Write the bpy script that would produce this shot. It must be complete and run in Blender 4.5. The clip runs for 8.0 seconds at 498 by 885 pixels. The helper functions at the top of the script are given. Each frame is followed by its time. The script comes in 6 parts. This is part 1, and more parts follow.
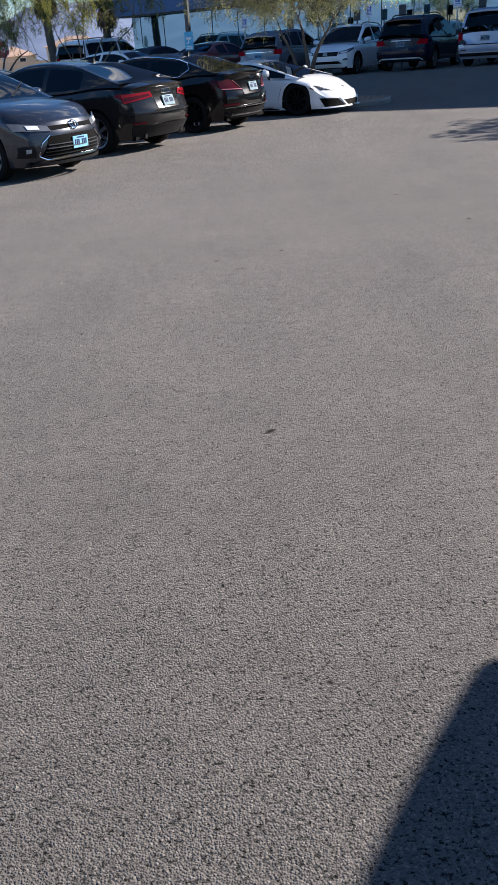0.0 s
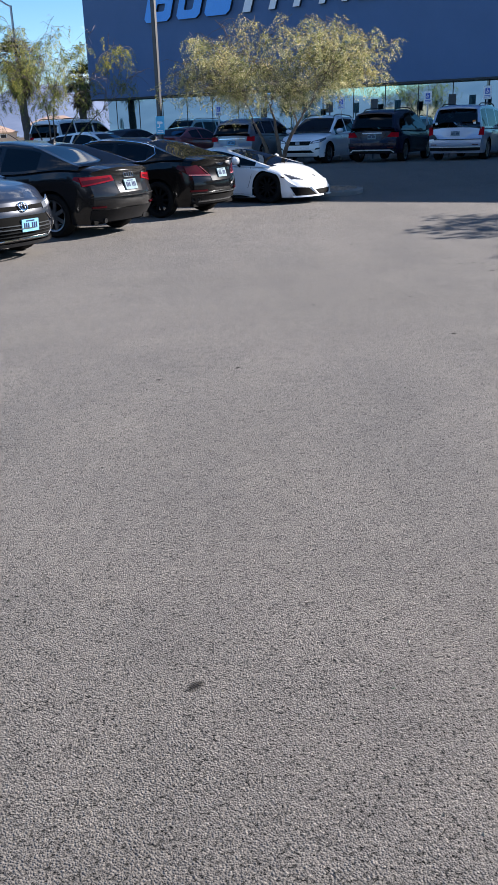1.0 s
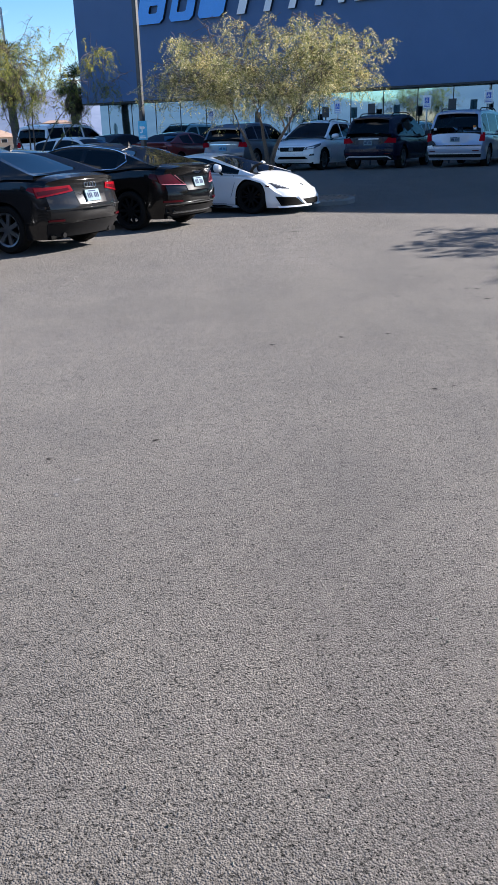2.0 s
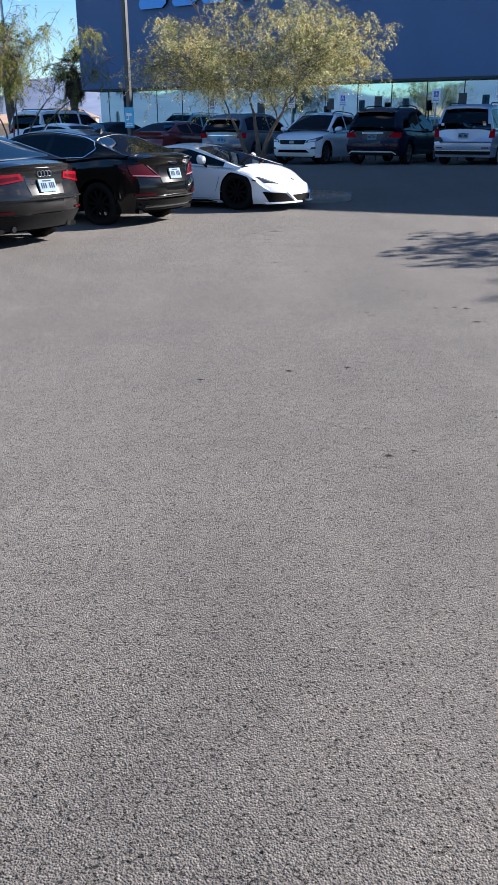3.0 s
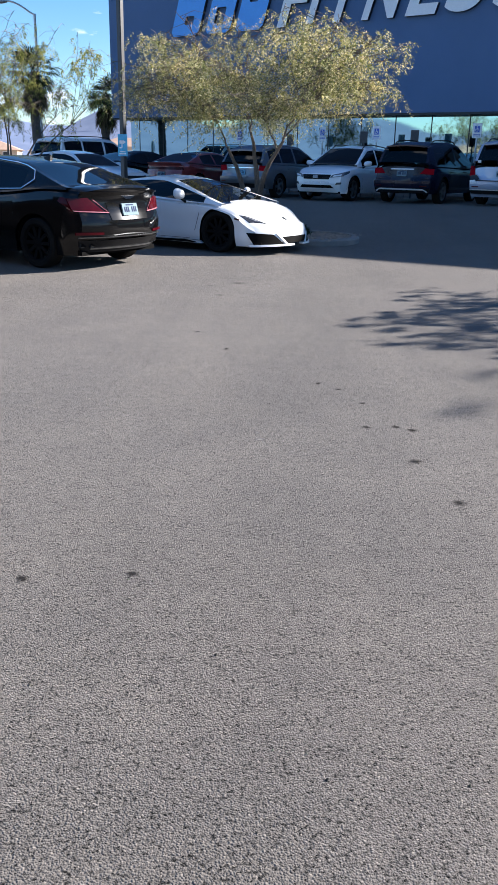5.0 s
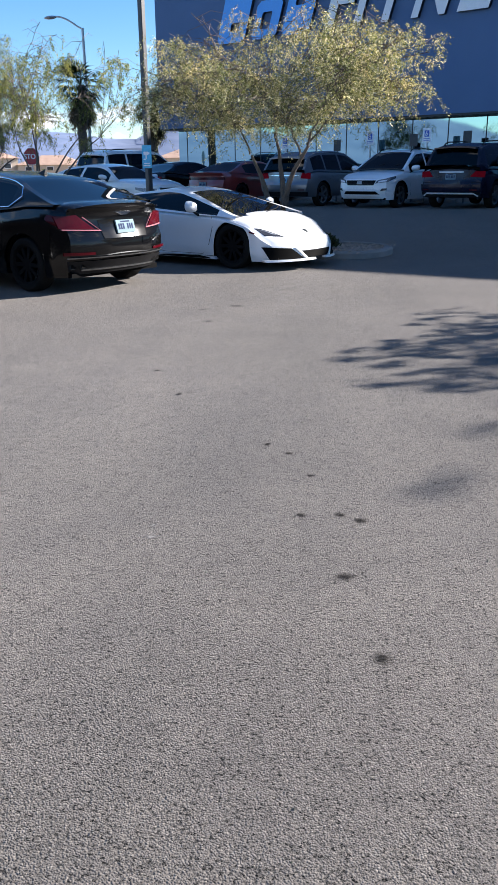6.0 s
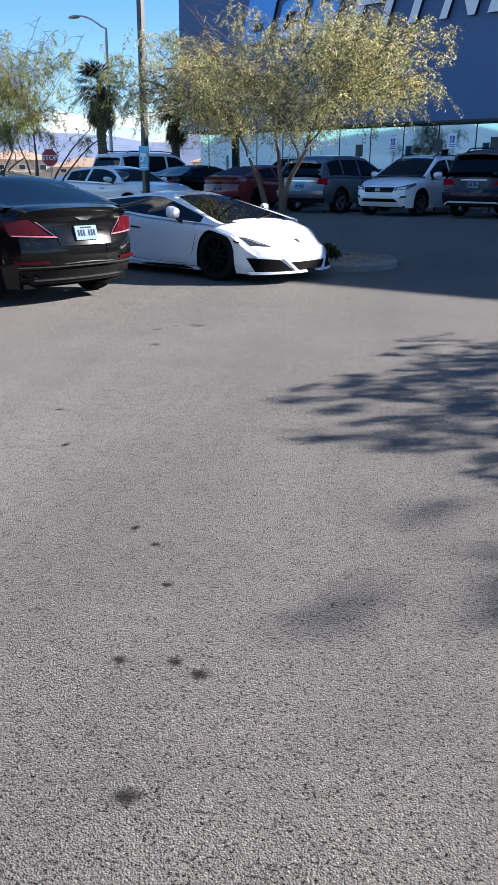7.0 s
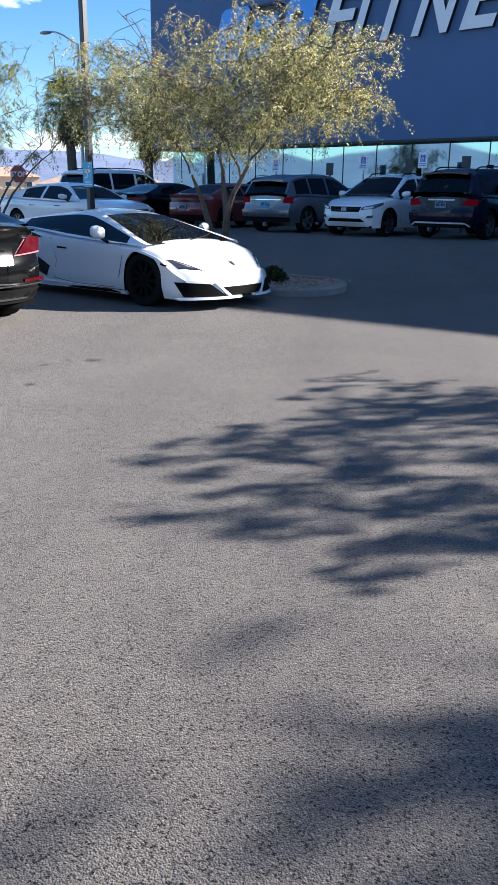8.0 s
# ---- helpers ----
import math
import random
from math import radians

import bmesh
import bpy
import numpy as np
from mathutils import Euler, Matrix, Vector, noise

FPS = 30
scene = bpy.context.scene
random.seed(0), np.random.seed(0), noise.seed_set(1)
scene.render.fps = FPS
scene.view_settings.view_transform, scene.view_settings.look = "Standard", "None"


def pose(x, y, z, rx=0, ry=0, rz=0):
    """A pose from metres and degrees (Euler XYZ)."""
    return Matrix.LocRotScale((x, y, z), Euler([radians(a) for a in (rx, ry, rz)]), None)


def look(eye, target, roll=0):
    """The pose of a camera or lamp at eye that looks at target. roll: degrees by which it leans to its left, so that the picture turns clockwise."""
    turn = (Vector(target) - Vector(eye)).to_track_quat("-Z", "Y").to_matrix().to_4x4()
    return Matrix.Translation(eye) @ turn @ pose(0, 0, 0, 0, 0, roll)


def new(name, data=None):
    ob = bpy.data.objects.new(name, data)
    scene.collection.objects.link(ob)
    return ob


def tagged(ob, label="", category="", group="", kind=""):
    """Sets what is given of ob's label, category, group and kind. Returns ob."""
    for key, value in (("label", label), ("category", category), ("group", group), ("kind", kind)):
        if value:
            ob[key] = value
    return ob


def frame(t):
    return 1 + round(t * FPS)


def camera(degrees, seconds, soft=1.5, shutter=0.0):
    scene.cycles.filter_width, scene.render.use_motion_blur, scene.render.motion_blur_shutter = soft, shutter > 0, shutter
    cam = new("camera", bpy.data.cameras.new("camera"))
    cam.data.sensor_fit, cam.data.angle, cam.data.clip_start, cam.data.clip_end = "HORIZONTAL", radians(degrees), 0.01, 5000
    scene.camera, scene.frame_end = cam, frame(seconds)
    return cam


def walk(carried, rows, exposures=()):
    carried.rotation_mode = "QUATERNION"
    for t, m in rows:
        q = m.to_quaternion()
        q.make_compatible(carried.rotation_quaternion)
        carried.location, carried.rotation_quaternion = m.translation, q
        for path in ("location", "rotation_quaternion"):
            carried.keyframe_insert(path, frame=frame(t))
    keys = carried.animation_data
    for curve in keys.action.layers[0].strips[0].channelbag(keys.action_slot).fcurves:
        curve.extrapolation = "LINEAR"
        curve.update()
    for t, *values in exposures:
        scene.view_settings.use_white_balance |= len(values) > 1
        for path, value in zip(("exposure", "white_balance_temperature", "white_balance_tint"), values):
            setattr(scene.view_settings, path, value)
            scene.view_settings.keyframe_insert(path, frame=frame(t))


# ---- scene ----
# camera and walk
cam = camera(34.6, 8.0, soft=1.4)
PATH = [
    (0, (0.01, -0.036, 1.457), (0.003, 1.759, 0.573), -4.0),
    (0.5, (0.017, 0.504, 1.497), (0.003, 2.331, 0.682), -2.7),
    (1, (0.182, 1.122, 1.475), (0.264, 2.985, 0.753), -1.6),
    (1.5, (0.413, 1.685, 1.49), (0.504, 3.565, 0.812), -1.1),
    (2, (0.685, 2.356, 1.481), (0.76, 4.224, 0.769), -1.5),
    (2.2, (0.814, 2.625, 1.468), (0.879, 4.487, 0.739), -1.8),
    (3.3, (1.431, 3.956, 1.422), (1.49, 5.819, 0.697), 0.9),
    (3.5, (1.552, 4.221, 1.43), (1.621, 6.088, 0.716), 1.6),
    (4, (1.881, 4.886, 1.417), (2.118, 6.755, 0.747), 1.8),
    (4.5, (2.207, 5.444, 1.455), (2.247, 7.33, 0.791), 1.6),
    (4.7, (2.332, 5.656, 1.431), (2.327, 7.543, 0.768), 1.6),
    (5.8, (3.137, 6.908, 1.407), (2.944, 8.791, 0.76), -0.3),
    (6, (3.243, 7.149, 1.431), (3.021, 9.03, 0.787), -0.5),
    (6.5, (3.538, 7.739, 1.432), (3.253, 9.614, 0.798), -0.4),
    (7, (3.805, 8.339, 1.41), (3.509, 10.213, 0.777), 0.4),
    (7.5, (4.123, 8.869, 1.405), (3.799, 10.748, 0.8), 0.7),
    (8, (4.425, 9.381, 1.412), (4.152, 11.272, 0.819), 0.8),
]
EXPOSURES = [(0.0, 1.50, 6740, 13), (0.5, 1.63, 6620, 12.5), (1.0, 1.72, 6570, 12), (2.0, 1.77, 6560, 12), (3.5, 1.75, 6560, 12), (4.5, 1.82, 6550, 12), (6.0, 1.83, 6580, 12), (8.0, 1.88, 6520, 11.5)]
walk(cam, [(t, look(eye, target, roll)) for t, eye, target, roll in PATH], EXPOSURES)

# world, sun, exposure
SUN_ANGLE, SUN_HEIGHT = 24.0, 27.0
world = bpy.data.worlds.new("world")
scene.world = world
world.use_nodes = True
wt = world.node_tree
sky = wt.nodes.new("ShaderNodeTexSky")
sky.sky_type = "NISHITA"
sky.sun_disc = False
sky.sun_elevation = radians(SUN_HEIGHT)
sky.sun_rotation = radians(90.0 - SUN_ANGLE)
sky.altitude = 1200.0
sky.air_density, sky.dust_density, sky.ozone_density = 1.1, 0.0, 4.0
bg = wt.nodes["Background"]
bg.inputs["Strength"].default_value = 0.042
# small fair-weather clouds low over the horizon
tc = wt.nodes.new("ShaderNodeTexCoord")
mp = wt.nodes.new("ShaderNodeMapping")
mp.inputs["Scale"].default_value = (5.0, 5.0, 13.0)
mp.inputs["Location"].default_value = (0.7, 2.1, 0.4)
cl = wt.nodes.new("ShaderNodeTexNoise")
cl.inputs["Scale"].default_value = 1.3
cl.inputs["Detail"].default_value = 8.0
cl.inputs["Roughness"].default_value = 0.55
cr = wt.nodes.new("ShaderNodeValToRGB")
cr.color_ramp.elements[0].position, cr.color_ramp.elements[1].position = 0.585, 0.67
cm = wt.nodes.new("ShaderNodeMix")
cm.data_type = "RGBA"
cm.inputs["B"].default_value = (13, 13.3, 13.8, 1)
wt.links.new(tc.outputs["Generated"], mp.inputs["Vector"])
wt.links.new(mp.outputs["Vector"], cl.inputs["Vector"])
wt.links.new(cl.outputs["Fac"], cr.inputs["Fac"])
wt.links.new(cr.outputs["Color"], cm.inputs["Factor"])
deep = wt.nodes.new("ShaderNodeHueSaturation")
deep.inputs["Hue"].default_value = 0.503
deep.inputs["Saturation"].default_value = 1.23
deep.inputs["Value"].default_value = 1.42
wt.links.new(sky.outputs["Color"], deep.inputs["Color"])
wt.links.new(deep.outputs["Color"], cm.inputs["A"])
wt.links.new(cm.outputs["Result"], bg.inputs["Color"])
sun = new("sun", bpy.data.lights.new("sun", "SUN"))
sun.data.energy, sun.data.angle, sun.data.color = 5.0, radians(0.53), (1.0, 0.965, 0.92)
_a, _e = radians(SUN_ANGLE), radians(SUN_HEIGHT)
sun.matrix_world = look((20 * math.cos(_a), 20 * math.sin(_a), 20), (0, 0, 20 - 20 * math.tan(_e)))

# materials
def nodes_of(name):
    m = bpy.data.materials.new(name)
    m.use_nodes = True
    t = m.node_tree
    return m, t, t.nodes["Principled BSDF"]


def add(t, kind, **sockets):
    n = t.nodes.new(kind)
    for k, v in sockets.items():
        n.inputs[k.replace("_", " ")].default_value = v
    return n


def ramp(t, stops):
    n = t.nodes.new("ShaderNodeValToRGB")
    e = n.color_ramp.elements
    while len(e) < len(stops):
        e.new(0.5)
    for el, (p, c) in zip(e, stops):
        el.position, el.color = p, (*c, 1) if len(c) == 3 else c
    return n


def coords(t, scale=(1, 1, 1)):
    c = t.nodes.new("ShaderNodeTexCoord")
    m = t.nodes.new("ShaderNodeMapping")
    m.inputs["Scale"].default_value = scale
    t.links.new(c.outputs["Object"], m.inputs["Vector"])
    return m.outputs["Vector"]


def rough_mat(name, dark, light, rough=0.8, scale=3.0, fine=60.0, bump=0.2, metal=0.0, stretch=(1, 1, 1), dist=0.01):
    """A two-scale surface: broad mottling of two colours, fine grain in colour and relief."""
    m, t, p = nodes_of(name)
    v = coords(t, stretch)
    a = add(t, "ShaderNodeTexNoise", Scale=scale, Detail=5.0, Roughness=0.6)
    b = add(t, "ShaderNodeTexNoise", Scale=fine, Detail=3.0)
    mix = add(t, "ShaderNodeMath")
    mix.operation = "MULTIPLY_ADD"
    mix.inputs[1].default_value = 0.35
    t.links.new(v, a.inputs["Vector"])
    t.links.new(v, b.inputs["Vector"])
    sc = add(t, "ShaderNodeMath")
    sc.operation = "MULTIPLY"
    sc.inputs[1].default_value = 0.65
    t.links.new(a.outputs["Fac"], sc.inputs[0])
    t.links.new(b.outputs["Fac"], mix.inputs[0])
    t.links.new(sc.outputs[0], mix.inputs[2])
    r = ramp(t, [(0.32, dark), (0.68, light)])
    t.links.new(mix.outputs[0], r.inputs["Fac"])
    t.links.new(r.outputs["Color"], p.inputs["Base Color"])
    bu = add(t, "ShaderNodeBump", Strength=bump, Distance=dist)
    t.links.new(b.outputs["Fac"], bu.inputs["Height"])
    t.links.new(bu.outputs["Normal"], p.inputs["Normal"])
    p.inputs["Roughness"].default_value = rough
    p.inputs["Metallic"].default_value = metal
    return m


def paint(name, colour, rough=0.28, metal=0.0, coat=1.0, dust=0.12, spec=0.5):
    """Car paint under clear coat, with a film of dust and faint waviness."""
    m, t, p = nodes_of(name)
    v = coords(t)
    a = add(t, "ShaderNodeTexNoise", Scale=2.2, Detail=6.0, Roughness=0.65)
    t.links.new(v, a.inputs["Vector"])
    r = ramp(t, [(0.35, (0, 0, 0)), (0.75, (dust, dust, dust))])
    t.links.new(a.outputs["Fac"], r.inputs["Fac"])
    mx = t.nodes.new("ShaderNodeMix")
    mx.data_type = "RGBA"
    mx.inputs["A"].default_value = (*colour, 1)
    mx.inputs["B"].default_value = (0.22, 0.2, 0.18, 1)
    t.links.new(r.outputs["Color"], mx.inputs["Factor"])
    t.links.new(mx.outputs["Result"], p.inputs["Base Color"])
    p.inputs["Roughness"].default_value = rough
    p.inputs["Metallic"].default_value = metal
    p.inputs["Coat Weight"].default_value = coat
    p.inputs["Specular IOR Level"].default_value = spec
    p.inputs["Coat Roughness"].default_value = 0.06
    w = add(t, "ShaderNodeTexNoise", Scale=1.2, Detail=1.0)
    t.links.new(v, w.inputs["Vector"])
    bu = add(t, "ShaderNodeBump", Strength=0.05, Distance=0.02)
    t.links.new(w.outputs["Fac"], bu.inputs["Height"])
    t.links.new(bu.outputs["Normal"], p.inputs["Normal"])
    return m


def simple(name, colour, rough=0.5, metal=0.0, trans=0.0, vary=0.15):
    """A plain small part; still with a little unevenness."""
    m, t, p = nodes_of(name)
    v = coords(t)
    a = add(t, "ShaderNodeTexNoise", Scale=14.0, Detail=4.0)
    t.links.new(v, a.inputs["Vector"])
    lo = tuple(c * (1 - vary) for c in colour)
    hi = tuple(min(1, c * (1 + vary)) for c in colour)
    r = ramp(t, [(0.3, lo), (0.7, hi)])
    t.links.new(a.outputs["Fac"], r.inputs["Fac"])
    t.links.new(r.outputs["Color"], p.inputs["Base Color"])
    p.inputs["Roughness"].default_value = rough
    p.inputs["Metallic"].default_value = metal
    p.inputs["Transmission Weight"].default_value = trans
    return m


def asphalt_mat():
    m, t, p = nodes_of("asphalt")
    v = coords(t)
    broad = add(t, "ShaderNodeTexNoise", Scale=0.22, Detail=5.0, Roughness=0.6)
    patch = add(t, "ShaderNodeTexNoise", Scale=1.3, Detail=6.0, Roughness=0.7)
    stone = add(t, "ShaderNodeTexVoronoi", Scale=185.0)
    stone.inputs["Randomness"].default_value = 1.0
    clump = add(t, "ShaderNodeTexNoise", Scale=16.0, Detail=4.0, Roughness=0.7)
    pits = add(t, "ShaderNodeTexNoise", Scale=88.0, Detail=5.0, Roughness=0.62)
    for n in (broad, patch, stone, clump, pits):
        t.links.new(v, n.inputs["Vector"])
    base = ramp(t, [(0.3, (0.0925, 0.0835, 0.0760)), (0.7, (0.128, 0.1155, 0.1050))])
    t.links.new(broad.outputs["Fac"], base.inputs["Fac"])
    tone = ramp(t, [(0.25, (0.80, 0.80, 0.82)), (0.75, (1.16, 1.15, 1.12))])
    t.links.new(patch.outputs["Fac"], tone.inputs["Fac"])
    m1 = t.nodes.new("ShaderNodeMix")
    m1.data_type, m1.blend_type = "RGBA", "MULTIPLY"
    m1.inputs["Factor"].default_value = 1.0
    t.links.new(base.outputs["Color"], m1.inputs["A"])
    t.links.new(tone.outputs["Color"], m1.inputs["B"])
    # wear along the driving lane
    lane = t.nodes.new("ShaderNodeMapping")
    lane.inputs["Rotation"].default_value = (0, 0, radians(31))
    lane.inputs["Scale"].default_value = (0.9, 0.10, 1)
    tc2 = t.nodes.new("ShaderNodeTexCoord")
    t.links.new(tc2.outputs["Object"], lane.inputs["Vector"])
    streak = add(t, "ShaderNodeTexNoise", Scale=1.6, Detail=4.0, Roughness=0.55)
    t.links.new(lane.outputs["Vector"], streak.inputs["Vector"])
    worn = ramp(t, [(0.3, (0.89, 0.89, 0.90)), (0.7, (1.09, 1.085, 1.075))])
    t.links.new(streak.outputs["Fac"], worn.inputs["Fac"])
    m0 = t.nodes.new("ShaderNodeMix")
    m0.data_type, m0.blend_type = "RGBA", "MULTIPLY"
    m0.inputs["Factor"].default_value = 1.0
    t.links.new(m1.outputs["Result"], m0.inputs["A"])
    t.links.new(worn.outputs["Color"], m0.inputs["B"])
    m1 = m0
    # single stones, light and dark
    hue = ramp(t, [(0.0, (0.30, 0.30, 0.31)), (0.3, (0.82, 0.82, 0.82)), (0.88, (1.24, 1.22, 1.20)), (1.0, (2.0, 1.95, 1.88))])
    sep = t.nodes.new("ShaderNodeSeparateColor")
    t.links.new(stone.outputs["Color"], sep.inputs["Color"])
    t.links.new(sep.outputs["Red"], hue.inputs["Fac"])
    m2 = t.nodes.new("ShaderNodeMix")
    m2.data_type, m2.blend_type = "RGBA", "MULTIPLY"
    m2.inputs["Factor"].default_value = 0.65
    t.links.new(m1.outputs["Result"], m2.inputs["A"])
    t.links.new(hue.outputs["Color"], m2.inputs["B"])
    # dark pits between the stones
    pr = ramp(t, [(0.402, (0.010, 0.0095, 0.010)), (0.422, (0.4, 0.4, 0.4)), (0.448, (1, 1, 1))])
    sink = add(t, "ShaderNodeMath")
    sink.operation = "MULTIPLY_ADD"
    sink.inputs[1].default_value = 0.30
    lower = add(t, "ShaderNodeMath")
    lower.operation = "SUBTRACT"
    lower.inputs[1].default_value = 0.15
    t.links.new(pits.outputs["Fac"], lower.inputs[0])
    t.links.new(clump.outputs["Fac"], sink.inputs[0])
    t.links.new(lower.outputs[0], sink.inputs[2])
    t.links.new(sink.outputs[0], pr.inputs["Fac"])
    m3 = t.nodes.new("ShaderNodeMix")
    m3.data_type, m3.blend_type = "RGBA", "MULTIPLY"
    m3.inputs["Factor"].default_value = 0.95
    t.links.new(m2.outputs["Result"], m3.inputs["A"])
    t.links.new(pr.outputs["Color"], m3.inputs["B"])
    t.links.new(m3.outputs["Result"], p.inputs["Base Color"])
    p.inputs["Roughness"].default_value = 0.62
    p.inputs["Specular IOR Level"].default_value = 0.08
    p.inputs["Sheen Weight"].default_value = 0.12
    p.inputs["Sheen Roughness"].default_value = 0.5
    p.inputs["Sheen Tint"].default_value = (1.0, 0.98, 0.95, 1)
    hsum = add(t, "ShaderNodeMath")
    hsum.operation = "ADD"
    inv = add(t, "ShaderNodeMath")
    inv.operation = "MULTIPLY_ADD"
    inv.inputs[1].default_value, inv.inputs[2].default_value = -0.8, 0.8
    t.links.new(stone.outputs["Distance"], inv.inputs[0])
    t.links.new(inv.outputs[0], hsum.inputs[0])
    t.links.new(pr.outputs["Color"], hsum.inputs[1])
    bu = add(t, "ShaderNodeBump", Strength=0.7, Distance=0.0065)
    t.links.new(hsum.outputs[0], bu.inputs["Height"])
    t.links.new(bu.outputs["Normal"], p.inputs["Normal"])
    return m


def leaf_mat(name, stops):
    """Leaves whose tone varies from leaf to leaf; thin, so that light comes through."""
    m, t, p = nodes_of(name)
    g = t.nodes.new("ShaderNodeNewGeometry")
    r = ramp(t, stops)
    t.links.new(g.outputs["Random Per Island"], r.inputs["Fac"])
    # whole sprays are yellower or greener than their neighbours
    spray = add(t, "ShaderNodeTexNoise", Scale=2.6, Detail=3.0, Roughness=0.6)
    t.links.new(coords(t), spray.inputs["Vector"])
    tone = ramp(t, [(0.36, (0.42, 0.50, 0.40)), (0.5, (0.95, 0.97, 0.90)), (0.66, (1.20, 1.08, 0.92))])
    t.links.new(spray.outputs["Fac"], tone.inputs["Fac"])
    mul = t.nodes.new("ShaderNodeMix")
    mul.data_type, mul.blend_type = "RGBA", "MULTIPLY"
    mul.inputs["Factor"].default_value = 1.0
    t.links.new(r.outputs["Color"], mul.inputs["A"])
    t.links.new(tone.outputs["Color"], mul.inputs["B"])
    t.links.new(mul.outputs["Result"], p.inputs["Base Color"])
    p.inputs["Roughness"].default_value = 0.85
    p.inputs["Specular IOR Level"].default_value = 0.2
    tr = t.nodes.new("ShaderNodeBsdfTranslucent")
    t.links.new(mul.outputs["Result"], tr.inputs["Color"])
    ms = t.nodes.new("ShaderNodeMixShader")
    ms.inputs["Fac"].default_value = 0.5
    t.links.new(p.outputs["BSDF"], ms.inputs[1])
    t.links.new(tr.outputs["BSDF"], ms.inputs[2])
    t.links.new(ms.outputs["Shader"], t.nodes["Material Output"].inputs["Surface"])
    return m


def stain_mat(name, core, strength):
    """A soakage spot: dark or pale in the middle, blending into the paving at its ragged rim."""
    m, t, p = nodes_of(name)
    c = t.nodes.new("ShaderNodeTexCoord")
    sub = t.nodes.new("ShaderNodeVectorMath")
    sub.operation = "SUBTRACT"
    sub.inputs[1].default_value = (0.5, 0.5, 0.5)
    flat = t.nodes.new("ShaderNodeVectorMath")
    flat.operation = "MULTIPLY"
    flat.inputs[1].default_value = (2.0, 2.0, 0.0)
    ln = t.nodes.new("ShaderNodeVectorMath")
    ln.operation = "LENGTH"
    t.links.new(c.outputs["Generated"], sub.inputs[0])
    t.links.new(sub.outputs["Vector"], flat.inputs[0])
    t.links.new(flat.outputs["Vector"], ln.inputs[0])
    n = add(t, "ShaderNodeTexNoise", Scale=38.0, Detail=5.0, Roughness=0.7)
    t.links.new(c.outputs["Object"], n.inputs["Vector"])
    s = add(t, "ShaderNodeMath")
    s.operation = "MULTIPLY_ADD"
    s.inputs[1].default_value = 1.1
    t.links.new(n.outputs["Fac"], s.inputs[0])
    t.links.new(ln.outputs["Value"], s.inputs[2])
    r = ramp(t, [(0.56, (strength,) * 3), (0.95, (0, 0, 0))])
    half = add(t, "ShaderNodeMath")
    half.operation = "MULTIPLY"
    half.inputs[1].default_value = 0.8
    t.links.new(s.outputs[0], half.inputs[0])
    t.links.new(half.outputs[0], r.inputs["Fac"])
    t.links.new(r.outputs["Color"], p.inputs["Alpha"])
    p.inputs["Base Color"].default_value = (*core, 1)
    p.inputs["Roughness"].default_value = 0.8
    p.inputs["Specular IOR Level"].default_value = 0.1
    bu = add(t, "ShaderNodeBump", Strength=0.4, Distance=0.006)
    t.links.new(n.outputs["Fac"], bu.inputs["Height"])
    t.links.new(bu.outputs["Normal"], p.inputs["Normal"])
    return m


ASPHALT = asphalt_mat()
CONCRETE = rough_mat("concrete", (0.13, 0.122, 0.113), (0.235, 0.22, 0.205), 0.85, 2.0, 70, 0.3)
GRAVEL = rough_mat("gravel", (0.16, 0.12, 0.10), (0.42, 0.34, 0.28), 0.9, 9.0, 40, 0.9, dist=0.03)
DIRT = rough_mat("dirt", (0.28, 0.22, 0.16), (0.42, 0.34, 0.26), 0.95, 0.3, 9, 0.5)
BLUE_WALL = rough_mat("blue_stucco", (0.070, 0.135, 0.252), (0.086, 0.162, 0.300), 0.75, 0.5, 120, 0.15)
DARK_METAL = simple("dark_metal", (0.03, 0.035, 0.04), 0.45, 0.6)
GALVANISED = simple("galvanised_steel", (0.42, 0.43, 0.44), 0.45, 0.8)
POLE_PAINT = rough_mat("bronze_pole_paint", (0.028, 0.029, 0.032), (0.052, 0.053, 0.056), 0.4, 2.0, 40, 0.1)
SIGN_WHITE = simple("sign_white", (0.78, 0.78, 0.78), 0.4)
SIGN_BLUE = simple("sign_blue", (0.02, 0.09, 0.42), 0.4)
SIGN_CYAN = simple("sign_light_blue", (0.04, 0.42, 0.66), 0.4)
SIGN_RED = simple("sign_red", (0.42, 0.02, 0.03), 0.4)
SIGN_BACK = simple("sign_back_dark", (0.035, 0.04, 0.045), 0.5)
LETTER_BLUE = simple("letter_blue", (0.06, 0.36, 0.85), 0.35, vary=0.04)
LETTER_WHITE = simple("letter_white", (0.80, 0.80, 0.80), 0.35, vary=0.03)
LETTER_SIDE = simple("letter_return_dark", (0.02, 0.022, 0.03), 0.4)
BARK = rough_mat("bark", (0.055, 0.042, 0.034), (0.16, 0.125, 0.10), 0.9, 5.0, 40, 0.7, stretch=(1, 1, 0.3), dist=0.02)
PALM_BARK = rough_mat("palm_bark", (0.07, 0.05, 0.04), (0.19, 0.15, 0.12), 0.95, 6.0, 30, 0.9, stretch=(1, 1, 3), dist=0.04)
LEAF = leaf_mat("feathery_leaf", [(0.0, (0.05, 0.065, 0.018)), (0.3, (0.19, 0.20, 0.065)), (0.65, (0.47, 0.43, 0.20)), (1.0, (0.82, 0.75, 0.56))])
LEAF_GREEN = leaf_mat("olive_leaf", [(0.0, (0.11, 0.13, 0.035)), (0.5, (0.22, 0.235, 0.065)), (1.0, (0.45, 0.41, 0.15))])
